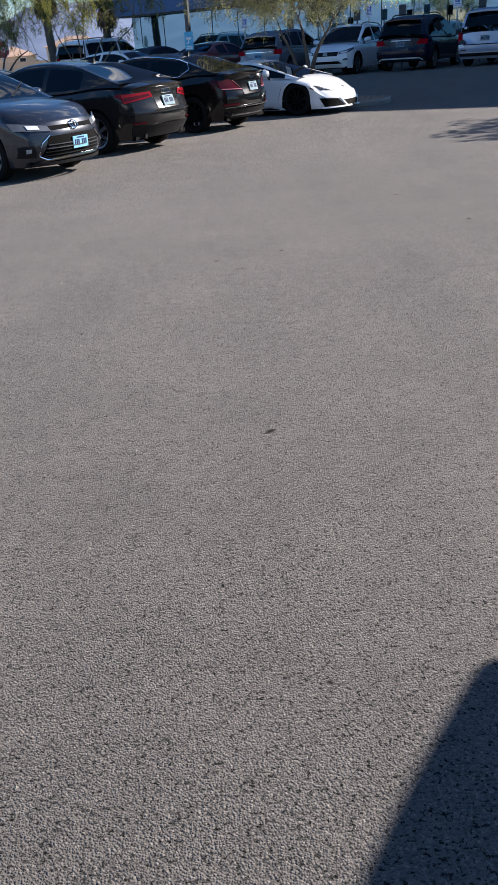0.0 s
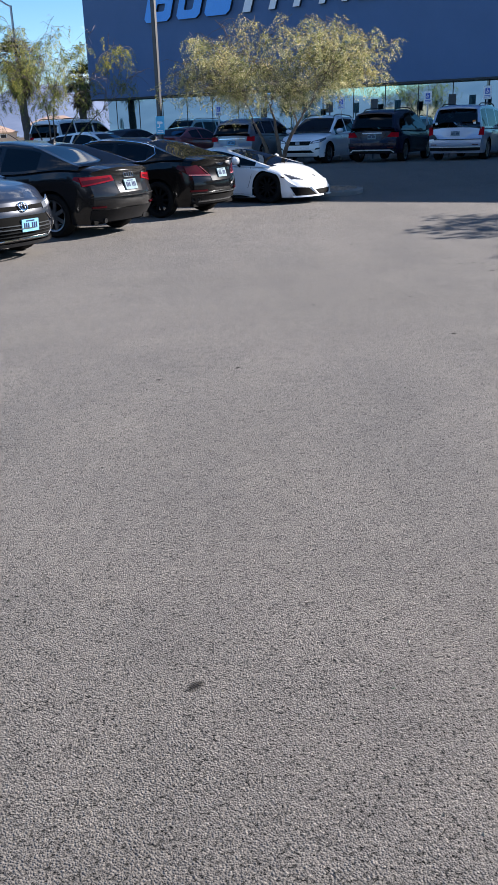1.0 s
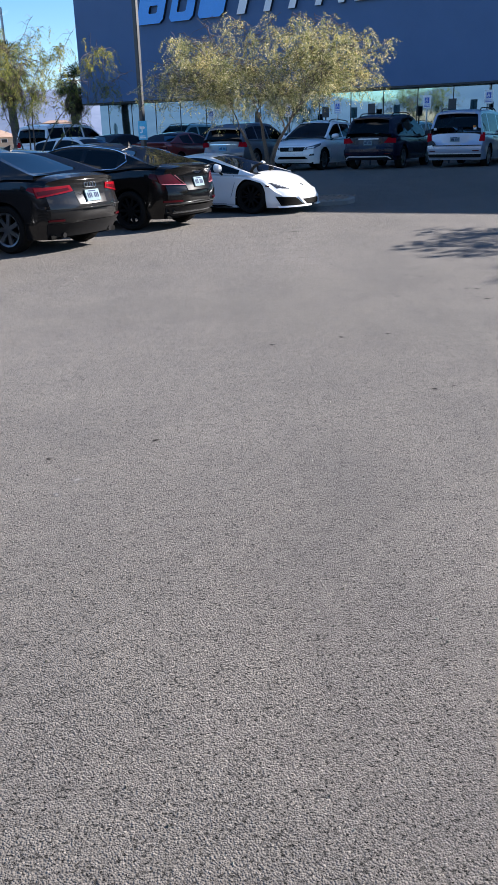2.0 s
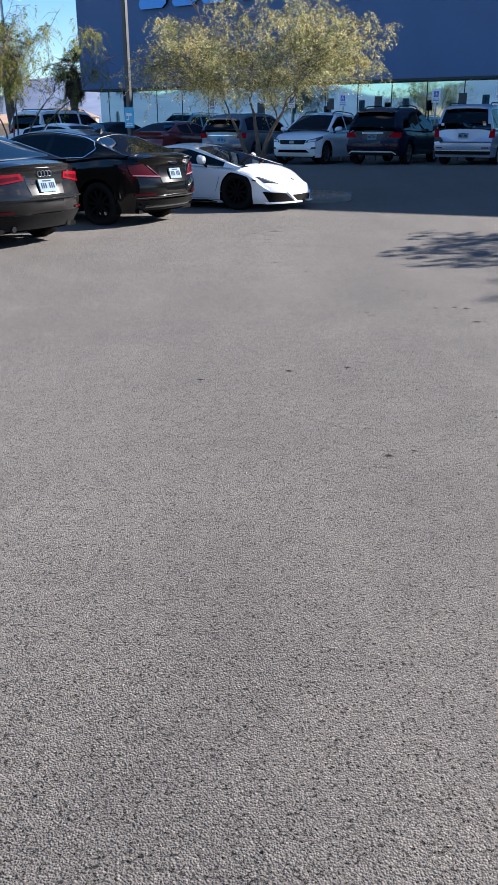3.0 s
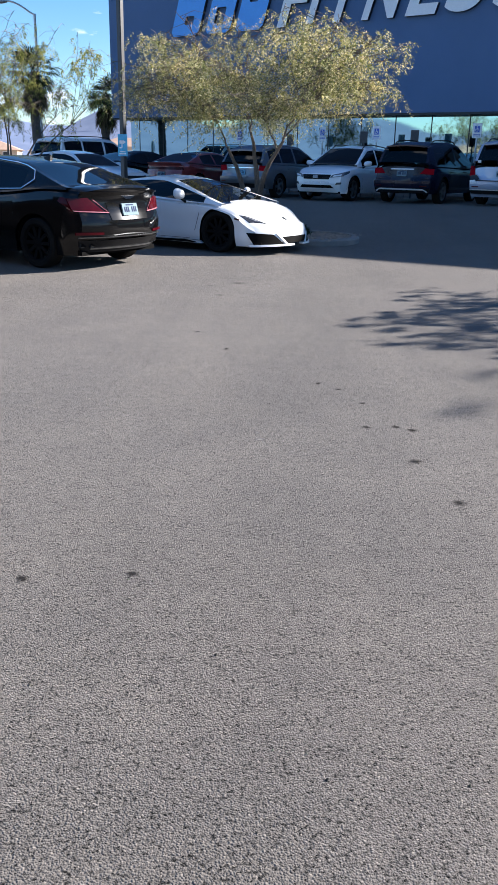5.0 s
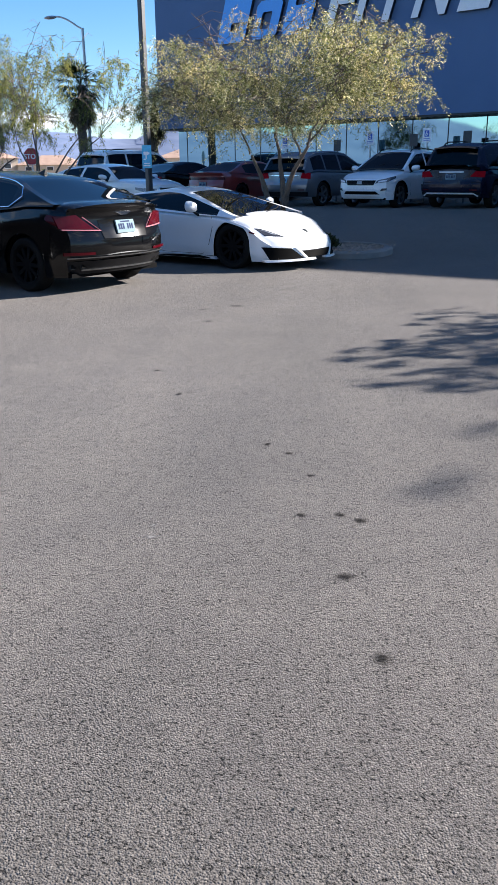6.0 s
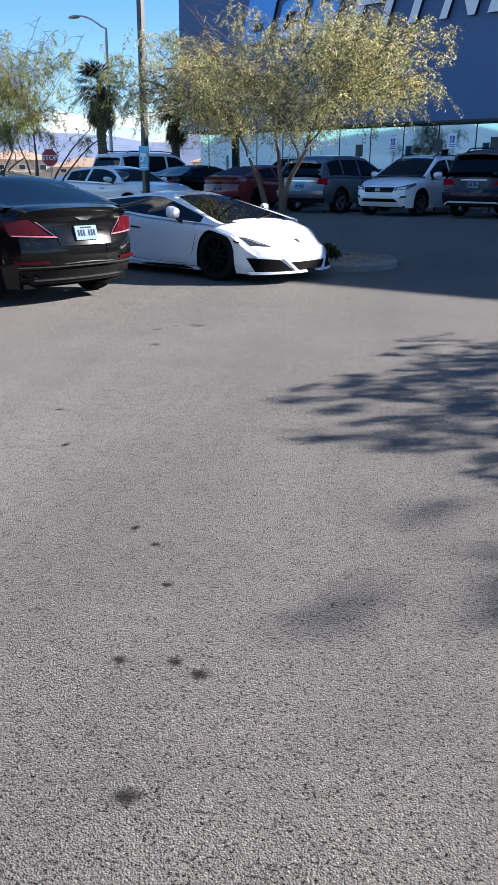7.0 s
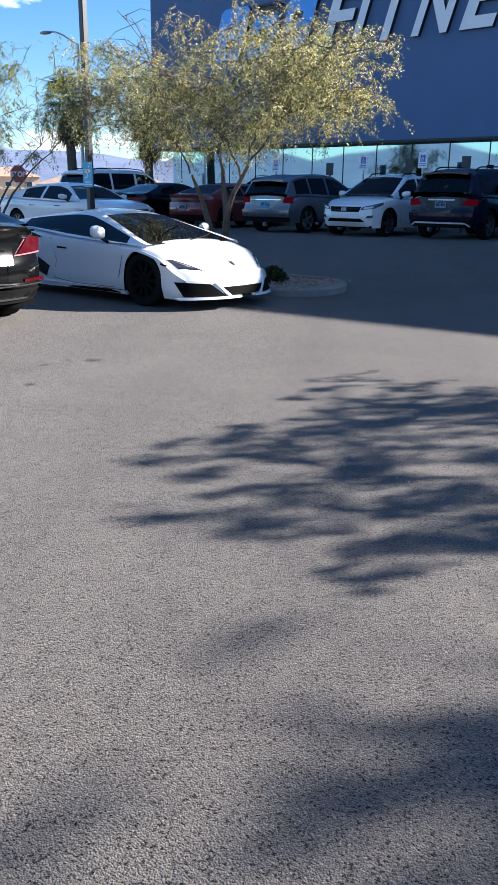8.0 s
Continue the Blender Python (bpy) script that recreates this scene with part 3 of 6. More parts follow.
def mirrors(root, sh, x, z, mat, size=(0.12, 0.22, 0.14)):
    """Door mirrors: a housing that narrows outwards and forwards, a flat dark glass behind, a short arm."""
    dx, dy, dz = size
    for sd in (1, -1):
        y = sh.y_at(x, sh.deck(x) - 0.07) + 0.03
        rows = []
        for f, tall, deep in ((0.0, 0.55, 0.6), (0.12, 0.86, 0.9), (0.5, 1.0, 1.0), (0.85, 0.84, 0.8), (1.0, 0.5, 0.4)):
            ring = []
            for k in range(14):
                a = math.tau * k / 14
                px, pz = math.cos(a), math.sin(a)
                px = px if px > 0 else px * 0.32
                ring.append((x + px * dx * 0.85 * deep - 0.02 * f, sd * (y + dy * f), z + (abs(pz) ** 0.8) * (1 if pz > 0 else -1) * dz * 0.5 * tall + 0.02 * f))
            rows.append(ring)
        bm = bmesh.new()
        vs = grid_faces(bm, rows, True)
        bm.faces.new(vs[0])
        bm.faces.new(vs[-1])
        bmesh.ops.recalc_face_normals(bm, faces=bm.faces)
        m = part("wing_mirror", bm, mat, root)
        part("mirror_glass", boxed(x - dx * 0.29 - 0.008, x - dx * 0.27, *sorted((sd * (y + dy * 0.14), sd * (y + dy * 0.86))), z - dz * 0.34, z + dz * 0.36), SMOKED_LENS, m, smooth=False)
        st = bmesh.new()
        tube(st, [(x + 0.03, sd * (y - 0.06), z - dz * 0.5 - 0.03), (x + 0.01, sd * (y + dy * 0.3), z - dz * 0.3)], [0.022, 0.018], 8)
        part("mirror_arm", st, TRIM, m)


def handles(root, sh, xs, z, mat):
    for x in xs:
        for sd in (1, -1):
            bm = bmesh.new()
            strip(bm, [sh.side_pt(x + d, z, sd, o) for d, o in ((-0.10, 0.0), (-0.08, 0.03), (0.08, 0.03), (0.10, 0.0))], 0.013)
            part("door_handle", bm, mat, root)


def seams(root, sh, lines, mat=None):
    """Shut lines of doors, as thin dark beads let into the flanks."""
    for pts in lines:
        for sd in (1, -1):
            bm = bmesh.new()
            strip(bm, [sh.side_pt(x, z, sd, 0.0005) for x, z in pts], 0.0035)
            part("shut_line", bm, mat or TRIM, root)


def rails(root, sh, x0, x1, y, mat):
    for sd in (1, -1):
        bm = bmesh.new()
        def top(x):
            return soft(x, sh.roof_t)
        pts = [(x0, sd * y, top(x0) + 0.0), (x0 + 0.12, sd * y, top(x0 + 0.12) + 0.05)]
        pts += [(x, sd * y, top(x) + 0.06) for x in np.linspace(x0 + 0.3, x1 - 0.3, 5)]
        pts += [(x1 - 0.12, sd * y, top(x1 - 0.12) + 0.05), (x1, sd * y, top(x1))]
        strip(bm, pts, 0.018)
        part("roof_rail", bm, mat, root)


def fin(root, sh, x, mat):
    bm = bmesh.new()
    z = soft(x, sh.roof_t) + 0.028
    grid_faces(bm, [[(x + 0.09, 0, z), (x + 0.09, 0, z)], [(x, -0.03, z - 0.005), (x + 0.01, 0, z + 0.03)], [(x - 0.10, -0.03, z - 0.005), (x - 0.09, 0, z + 0.06)], [(x - 0.10, 0.03, z - 0.005), (x - 0.09, 0, z + 0.06)], [(x, 0.03, z - 0.005), (x + 0.01, 0, z + 0.03)], [(x + 0.09, 0, z), (x + 0.09, 0, z)]])
    bmesh.ops.remove_doubles(bm, verts=bm.verts, dist=1e-4)
    part("aerial_fin", bm, mat, root)


def wiper(root, sh, pts):
    bm = bmesh.new()
    strip(bm, pts, 0.008)
    part("wiper", bm, TRIM, root)

# ground, one sheet to the horizon, rising gently towards the building
def ground():
    bm = bmesh.new()
    vs_ = [-2500, -600, -150, -40, -10, 5, 14, 18] + [19 + k for k in range(13)] + [36, 60, 150, 600, 2600]
    us_ = [-2600, -600, -150, -60, -30, -20, -13, -10, -6.5, -3, 0, 15, 40, 150, 600, 2600]
    grid_faces(bm, [[(*plan(u, v), ground_z(v, u)) for u in us_] for v in vs_])
    bmesh.ops.recalc_face_normals(bm, faces=bm.faces)
    g = part("ground", bm, ASPHALT)
    tagged(g, "worn grey asphalt of an open parking lot", "asphalt", kind="structure")


def upright(u, v, z=None, turn=0.0):
    """A pose on the lot: x along u after a turn in degrees."""
    x, y = plan(u, v)
    return pose(x, y, ground_z(v, u) if z is None else z, 0, 0, -31.0 + turn)


# gym building
FRONT_TURN = -33.6
BOX_V, BOX_U0, BOX_U1, BOX_Z = 36.0, -30.6, 34.0, 3.31
# unseen roof line, sloped only to turn the building's shadow edge on the lot
TOP_LEFT, TOP_RIGHT = 14.1, 7.8
GLASS_V = 36.75


def building():
    root = thing("gym_building", "dark blue stuccoed gym building over a band of reflective glass", "building", pose(0, 0, 0, 0, 0, FRONT_TURN))
    def wedge(u0, u1, v0, v1, za0, za1, zb0, zb1):
        """A block whose foot and top may slope along u."""
        bm = bmesh.new()
        box(bm, 0, 1, v0, v1, 0, 1)
        for p in bm.verts:
            lo, hi = (za0, zb0) if p.co.x < 0.5 else (za1, zb1)
            p.co = (u0 if p.co.x < 0.5 else u1, p.co.y, hi if p.co.z > 0.5 else lo)
        return bm
    part("upper_wall", wedge(BOX_U0, BOX_U1, BOX_V, BOX_V + 30, BOX_Z, BOX_Z, TOP_LEFT, TOP_RIGHT), BLUE_WALL, root, "dark blue stucco wall", smooth=False)
    part("soffit_trim", boxed(BOX_U0 + 0.02, BOX_U1 - 0.02, BOX_V + 0.02, BOX_V + 0.9, BOX_Z - 0.07, BOX_Z - 0.002), DARK_METAL, root, "dark metal edge", smooth=False)
    part("roof_coping", wedge(BOX_U0 - 0.05, BOX_U1 + 0.05, BOX_V - 0.05, BOX_V + 30.05, TOP_LEFT + 0.007, TOP_RIGHT - 0.003, TOP_LEFT + 0.12, TOP_RIGHT + 0.11), DARK_METAL, root, smooth=False)
    zg = ground_z(GLASS_V)
    u0 = -30.1
    part("inner_wall", boxed(u0 + 0.1, BOX_U1, GLASS_V + 0.12, GLASS_V + 29, zg, BOX_Z - 0.07), DARK_METAL, root, smooth=False)
    part("glazing_sill", boxed(u0 - 0.03, BOX_U1, GLASS_V - 0.05, GLASS_V + 0.1, zg - 0.05, zg + 0.16), CONCRETE, root, smooth=False)
    step = 1.497
    u = -29.54
    part("glass_pane", boxed(u0, u - 0.02, GLASS_V, GLASS_V + 0.03, zg + 0.16, BOX_Z - 0.07), FACADE_GLASS, root, smooth=False)
    while u < BOX_U1 - 1:
        part("glass_pane", boxed(u + 0.02, u + step - 0.02, GLASS_V, GLASS_V + 0.03, zg + 0.16, BOX_Z - 0.07), FACADE_GLASS, root, "reflective blue-green glass", smooth=False)
        part("mullion", boxed(u - 0.018, u + 0.018, GLASS_V - 0.012, GLASS_V + 0.05, zg + 0.16, BOX_Z - 0.07), DARK_METAL, root, smooth=False)
        u += step
    v = GLASS_V
    for k in range(3):
        part("glass_pane", boxed(u0 - 0.03, u0, v + 0.04 + 1.5 * k, v + 1.5 * k + 1.5, zg + 0.16, BOX_Z - 0.07), FACADE_GLASS, root, "reflective blue-green glass", smooth=False)
    return root


def letter(ch, u, w, h, z, mat, slant, parent):
    """One raised letter on the wall, fitted to its width and height, slanted, with dark returns."""
    cv = bpy.data.curves.new("letter", "FONT")
    cv.body, cv.size, cv.extrude, cv.offset = ch, 1.0, 0.05, 0.028
    ob = bpy.data.objects.new("letter_source", cv)
    scene.collection.objects.link(ob)
    me = bpy.data.meshes.new_from_object(ob.evaluated_get(bpy.context.evaluated_depsgraph_get()))
    bpy.data.objects.remove(ob)
    lo = Vector([min(v.co[i] for v in me.vertices) for i in range(3)])
    hi = Vector([max(v.co[i] for v in me.vertices) for i in range(3)])
    for v in me.vertices:
        y = (v.co.y - lo.y) / (hi.y - lo.y) * h
        v.co = ((v.co.x - lo.x) / (hi.x - lo.x) * w + slant * y, y, (v.co.z - lo.z) / (hi.z - lo.z) * 0.16)
    me.materials.clear()
    me.materials.append(mat)
    me.materials.append(LETTER_SIDE)
    me.update()
    for p in me.polygons:
        p.material_index = 0 if p.normal.z > 0.5 else 1
    o = new("letter", me)
    o.parent = parent
    o.matrix_basis = pose(u, BOX_V - 0.002, z, 90, 0, 0)


def block_shape(u, w, h, z, slant, parent, hole, mat):
    """A plain slanted block of the emblem, with or without an opening."""
    bm = bmesh.new()
    def ring(x0, x1, y0, y1, c):
        q = [(x0 + c, y0), (x1 - c, y0), (x1, y0 + c), (x1, y1 - c), (x1 - c, y1), (x0 + c, y1), (x0, y1 - c), (x0, y0 + c)]
        return [(x + slant * y, y) for x, y in q]
    outer = ring(0, w, 0, h, 0.16)
    if hole:
        inner = ring(*hole, 0.05)
        rows = [[(x, y, 0.002) for x, y in outer], [(x, y, 0.16) for x, y in outer], [(x, y, 0.16) for x, y in inner], [(x, y, 0.002) for x, y in inner]]
        grid_faces(bm, rows, True)
    else:
        prism(bm, outer, 0.002, 0.16)
    bmesh.ops.recalc_face_normals(bm, faces=bm.faces)
    me = bpy.data.meshes.new("emblem_block")
    bm.to_mesh(me)
    bm.free()
    me.materials.append(mat)
    me.materials.append(LETTER_SIDE)
    for p in me.polygons:
        p.material_index = 0 if p.normal.z > 0.5 else 1
    o = new("emblem_block", me)
    o.parent = parent
    o.matrix_basis = pose(u, BOX_V - 0.002, z, 90, 0, 0)


ground()
gym = building()
sign = thing("wall_sign", "raised white word FITNESS beside plain blue slanted emblem blocks", "sign", pose(0, 0, 0, 0, 0, FRONT_TURN))
SLANT, BASE_Z, CAP = 0.33, 6.53, 1.86
block_shape(-26.72, 1.52, CAP, BASE_Z, SLANT, sign, (0.62, 1.10, 0.42, 0.74), LETTER_BLUE)
block_shape(-24.84, 1.31, CAP * 0.74, BASE_Z, SLANT, sign, (0.36, 0.86, 0.36, 0.96), LETTER_BLUE)
block_shape(-24.36, 1.24, 0.24, BASE_Z + CAP * 0.86, SLANT, sign, None, LETTER_WHITE)
block_shape(-23.26, 1.37, CAP, BASE_Z, SLANT, sign, (0.40, 0.84, 1.02, 1.34), LETTER_BLUE)
for ch, u, w in (("F", -21.17, 1.12), ("I", -19.83, 0.32), ("T", -19.11, 1.29), ("N", -17.38, 1.32), ("E", -15.60, 1.15), ("S", -14.17, 1.31), ("S", -12.45, 1.31)):
    letter(ch, u, w, CAP, BASE_Z, LETTER_WHITE, SLANT, sign)

# car shapes
SEDAN = dict(L=4.70, W=1.85, wheels=(1.42, -1.40), wheel_r=0.335, sill=0.22, roof_w=1.10,
             deck=[(-2.35, 1.03), (-2.15, 1.07), (-1.5, 1.07), (-0.8, 1.0), (0.6, 0.96), (1.1, 0.97), (1.7, 0.90), (2.15, 0.79), (2.35, 0.70)],
             roof=[(-1.95, 1.06), (-1.0, 1.36), (-0.3, 1.43), (0.2, 1.42), (0.55, 1.34), (1.25, 0.97)],
             plan_w=[(-2.35, 0.84), (-2.0, 0.95), (-1.2, 1.0), (1.2, 1.0), (1.9, 0.95), (2.35, 0.82)],
             front=[(0.2, 0.10), (0.4, 0.0), (0.6, 0.02), (0.75, 0.10)], rear=[(0.25, 0.16), (0.45, 0.02), (0.62, 0.0), (0.8, 0.07), (0.95, 0.09), (1.03, 0.05)], rear_curve=0.27)
SUV = dict(L=4.80, W=1.93, wheels=(1.45, -1.42), wheel_r=0.37, sill=0.30, roof_w=1.26,
           deck=[(-2.4, 1.02), (-1.8, 1.10), (0.6, 1.05), (1.15, 1.07), (1.8, 1.02), (2.2, 0.93), (2.4, 0.80)],
           roof=[(-2.33, 1.06), (-2.12, 1.58), (-1.5, 1.70), (-0.3, 1.73), (0.25, 1.68), (1.3, 1.08)],
           plan_w=[(-2.4, 0.88), (-2.0, 0.97), (-1.2, 1.0), (1.2, 1.0), (1.9, 0.95), (2.4, 0.82)],
           front=[(0.3, 0.10), (0.5, 0.0), (0.75, 0.03), (0.9, 0.12)], rear=[(0.3, 0.10), (0.5, 0.0), (0.66, 0.0), (0.75, 0.06), (1.05, 0.09)])
SUPER = dict(L=4.46, W=1.93, wheels=(1.21, -1.41), wheel_r=0.34, sill=0.13, roof_w=1.0, arch=0.028,
             deck=[(-2.23, 0.93), (-1.7, 0.97), (-1.1, 0.95), (-0.3, 0.86), (0.5, 0.815), (0.95, 0.805), (1.22, 0.785), (1.6, 0.675), (1.95, 0.55), (2.23, 0.43)],
             roof=[(-1.95, 0.95), (-1.0, 1.10), (-0.4, 1.165), (-0.1, 1.155), (0.25, 1.07), (1.28, 0.775)],
             plan_w=[(-2.23, 0.90), (-1.8, 0.98), (-1.2, 1.0), (-0.2, 0.955), (0.6, 0.95), (1.2, 0.985), (1.8, 0.95), (2.23, 0.84)],
             prof=[(0, 0.93), (0.18, 0.975), (0.42, 0.965), (0.66, 0.985), (0.82, 1.0), (0.93, 0.985), (1, 0.93)],
             front=[(0.10, 0.0), (0.2, 0.03), (0.35, 0.06), (0.46, 0.12)], rear=[(0.2, 0.12), (0.5, 0.0), (0.9, 0.06)], front_curve=0.42, rear_curve=0.14)


def shape(base, **over):
    return Shape(**{**base, **over})


BLACK_PAINT = paint("black_paint", (0.003, 0.003, 0.0034), 0.16, 0.0, 0.3, 0.008, 0.22)
GREY_PAINT = paint("slate_grey_paint", (0.012, 0.016, 0.027), 0.28, 0.4, 0.7, 0.03)
WHITE_PAINT = paint("white_paint", (0.78, 0.79, 0.80), 0.35, 0.0, 1.0, 0.05)
PEARL_PAINT = paint("pearl_white_paint", (0.86, 0.87, 0.88), 0.35, 0.0, 1.0, 0.03)
NAVY_PAINT = paint("navy_paint", (0.005, 0.006, 0.020), 0.2, 0.0, 0.2, 0.012, 0.3)
SILVER_PAINT = paint("silver_paint", (0.36, 0.42, 0.54), 0.32, 0.35, 1.0, 0.04)
GREYSUV_PAINT = paint("dark_silver_paint", (0.14, 0.15, 0.17), 0.32, 0.6)
RED_PAINT = paint("dark_red_paint", (0.22, 0.022, 0.018), 0.28, 0.1)

# the cars
SG, SW = (-1.95, -1.0, 0.5, 1.25), [(-1.15, -0.38), (-0.28, 0.85)]
UG = (-2.33, -2.1, 0.3, 1.3)


def supercar(at):
    sh = shape(SUPER)
    c = build_car("sports_car", sh, WHITE_PAINT, "low white two-seat sports car with black wheels", at, (-1.95, -0.8, 0.10, 1.28), None, [(-1.28, 0.92)], DARK_ALLOY, 10)
    f = sh.front_pt
    both("air_intake", f, [(0.36, 0.17), (0.85, 0.17), (0.92, 0.355), (0.55, 0.325)], UNDER, c, "black front air intake", 0.006, n=12)
    part("centre_intake", panel(f, [(-0.26, 0.185), (0.26, 0.185), (0.44, 0.285), (-0.44, 0.285)], 0.005, 10, 3), UNDER, c)
    both("splitter_blade", f, [(0.14, 0.145), (0.92, 0.135), (0.95, 0.165), (0.14, 0.175)], WHITE_PAINT, c, off=0.035, back=0.07, n=10)
    both("intake_fin", f, [(0.27, 0.165), (0.325, 0.165), (0.50, 0.335), (0.455, 0.335)], WHITE_PAINT, c, off=0.018, back=0.05)
    for sd in (1, -1):
        h = lambda a, b, o, sd=sd: sh.hood_pt(a, b * sd, o)
        part("headlight", panel(h, [(2.13, 0.56), (1.74, 0.80), (1.68, 0.86), (1.98, 0.80)], 0.006, 8, 4), SMOKED_LENS, c, "dark wedge-shaped headlight")
        part("light_strip", panel(h, [(2.06, 0.63), (1.82, 0.785), (1.80, 0.80), (2.00, 0.69)], 0.011, 6, 2, 0.006), CLEAR_LENS, c)
    part("badge", panel(sh.hood_pt, [(1.98, -0.035), (2.07, -0.02), (2.07, 0.02), (1.98, 0.035)], 0.006, 2, 2), DARK_METAL, c, "small dark shield badge")
    sides("side_marker", sh, [(1.60, 0.55), (1.78, 0.535), (1.78, 0.555), (1.60, 0.575)], DARK_RED_LENS, c)
    sides("side_skirt", sh, [(-0.95, 0.13), (0.9, 0.13), (0.85, 0.175), (-0.9, 0.19)], WHITE_PAINT, c, off=0.035, back=0.05)
    sides("side_intake", sh, [(-0.98, 0.33), (-0.78, 0.26), (-0.70, 0.40), (-0.95, 0.52)], TRIM, c, "black intake ahead of the rear wheel", 0.006)
    sides("upper_intake", sh, [(-1.35, 0.86), (-0.95, 0.78), (-0.80, 0.80), (-1.15, 0.885)], TRIM, c, off=0.006)
    seams(c, sh, [[(0.80, 0.78), (0.84, 0.62), (0.74, 0.35), (0.60, 0.20)], [(0.60, 0.20), (-0.2, 0.20), (-0.62, 0.24)], [(-0.62, 0.24), (-0.55, 0.5), (-0.62, 0.80)]])
    sides("door_handle", sh, [(-0.50, 0.66), (-0.30, 0.655), (-0.30, 0.675), (-0.50, 0.69)], TRIM, c, off=0.004)
    mirrors(c, sh, 0.50, 0.90, WHITE_PAINT, (0.10, 0.19, 0.18))
    wiper(c, sh, [sh.cabin_pt(1.20, 7) + Vector((0, 0, 0.012)), sh.cabin_pt(1.08, 6) + Vector((0, 0, 0.012)), sh.cabin_pt(0.98, 5) + Vector((0, -0.12, 0.014))])
    fr = bmesh.new()
    strip(fr, [sh.cabin_pt(x, 4) + Vector((0, 0.004, 0.004)) for x in np.linspace(-0.9, 0.75, 9)], 0.008)
    part("window_trim", fr, TRIM, c)
    return c


def genesis_like(at):
    sh = shape(SEDAN, L=4.69, W=1.86, sill=0.20)
    c = build_car("sedan", sh, BLACK_PAINT, "glossy black four-door sedan with chrome window trim", at, SG, None, SW, DARK_ALLOY, 10)
    r = sh.rear_pt
    both("tail_light", r, [(0.46, 0.775), (0.86, 0.79), (0.90, 0.93), (0.66, 0.945)], DARK_RED_LENS, c, "dark red split tail light", n=8)
    both("tail_light_bar", r, [(0.38, 0.750), (0.84, 0.772), (0.84, 0.785), (0.40, 0.764)], PINK_LENS, c, "thin pale light line", 0.018, n=8)
    both("tail_light_tip", r, [(0.38, 0.750), (0.40, 0.764), (0.60, 0.92), (0.585, 0.92)], PINK_LENS, c, off=0.018, n=3)
    sides("tail_light_side", sh, [(-2.28, 0.78), (-1.92, 0.90), (-1.98, 0.95), (-2.28, 0.93)], DARK_RED_LENS, c, "dark red lens wrapped round the corner")
    part("lid_edge", panel(r, [(-0.78, 0.995), (0.78, 0.995), (0.76, 1.02), (-0.76, 1.02)], 0.014, 12, 2, 0.03), BLACK_PAINT, c, "lip spoiler of the boot lid")
    part("plate_recess", panel(r, [(-0.36, 0.66), (0.36, 0.66), (0.40, 0.88), (-0.40, 0.88)], 0.004, 8, 3), BLACK_PAINT, c)
    plate(c, r, 0.0, 0.79)
    part("badge", panel(r, [(-0.05, 0.925), (0.05, 0.925), (0.13, 0.962), (-0.13, 0.962)], 0.02, 6, 1), CHROME, c, "chrome winged badge drawn plain")
    both("reflector", r, [(0.50, 0.475), (0.86, 0.475), (0.86, 0.51), (0.50, 0.505)], DARK_RED_LENS, c, "dark red bumper reflector", n=6)
    part("diffuser", panel(r, [(-0.74, 0.24), (0.74, 0.24), (0.80, 0.40), (-0.80, 0.40)], 0.012, 12, 3), TRIM, c, "black lower bumper")
    part("bumper_strip", panel(r, [(-0.82, 0.435), (0.82, 0.435), (0.82, 0.447), (-0.82, 0.447)], 0.020, 14, 1), ALLOY, c)
    part("bumper_lower_strip", panel(r, [(-0.62, 0.28), (0.62, 0.28), (0.62, 0.298), (-0.62, 0.298)], 0.026, 12, 1), ALLOY, c)
    for sd in (1, -1):
        for k in (0, 1):
            bm = bmesh.new()
            y = sd * (0.60 + 0.12 * k)
            x = r(y, 0.34).x
            box(bm, x - 0.012, x + 0.16, y - 0.052, y + 0.052, 0.305, 0.375, bevel=0.012)
            tip = part("exhaust_tip", bm, DARK_METAL, c)
            part("exhaust_bore", boxed(x - 0.016, x - 0.0125, y - 0.040, y + 0.040, 0.317, 0.363), UNDER, tip, smooth=False)
    for sd in (1, -1):
        bm = bmesh.new()
        pts = [sh.cabin_pt(x, 4 if sd > 0 else 10) + Vector((0, 0.006 * sd, 0.004)) for x in np.linspace(-1.25, 0.85, 12)]
        pts = [sh.cabin_pt(-1.32, 2 if sd > 0 else 12) + Vector((-0.03, 0.008 * sd, 0.02))] + pts
        pts = [sh.cabin_pt(-1.15, 1 if sd > 0 else 13) + Vector((0, 0.008 * sd, 0))] + pts
        pts = [sh.cabin_pt(0.9, 1 if sd > 0 else 13) + Vector((0, 0.008 * sd, 0))] + pts
        strip(bm, pts, 0.008)
        part("window_trim", bm, CHROME, c, "chrome strip round the side windows")
    seams(c, sh, [[(-0.33, 0.95), (-0.33, 0.40), (-0.30, 0.24)], [(0.88, 0.92), (0.92, 0.6), (0.82, 0.26)], [(-1.05, 0.97), (-1.0, 0.70)]])
    handles(c, sh, (-0.65, 0.40), 0.80, CHROME)
    mirrors(c, sh, 0.75, 1.03, BLACK_PAINT)
    fin(c, sh, -0.75, TRIM)
    return c


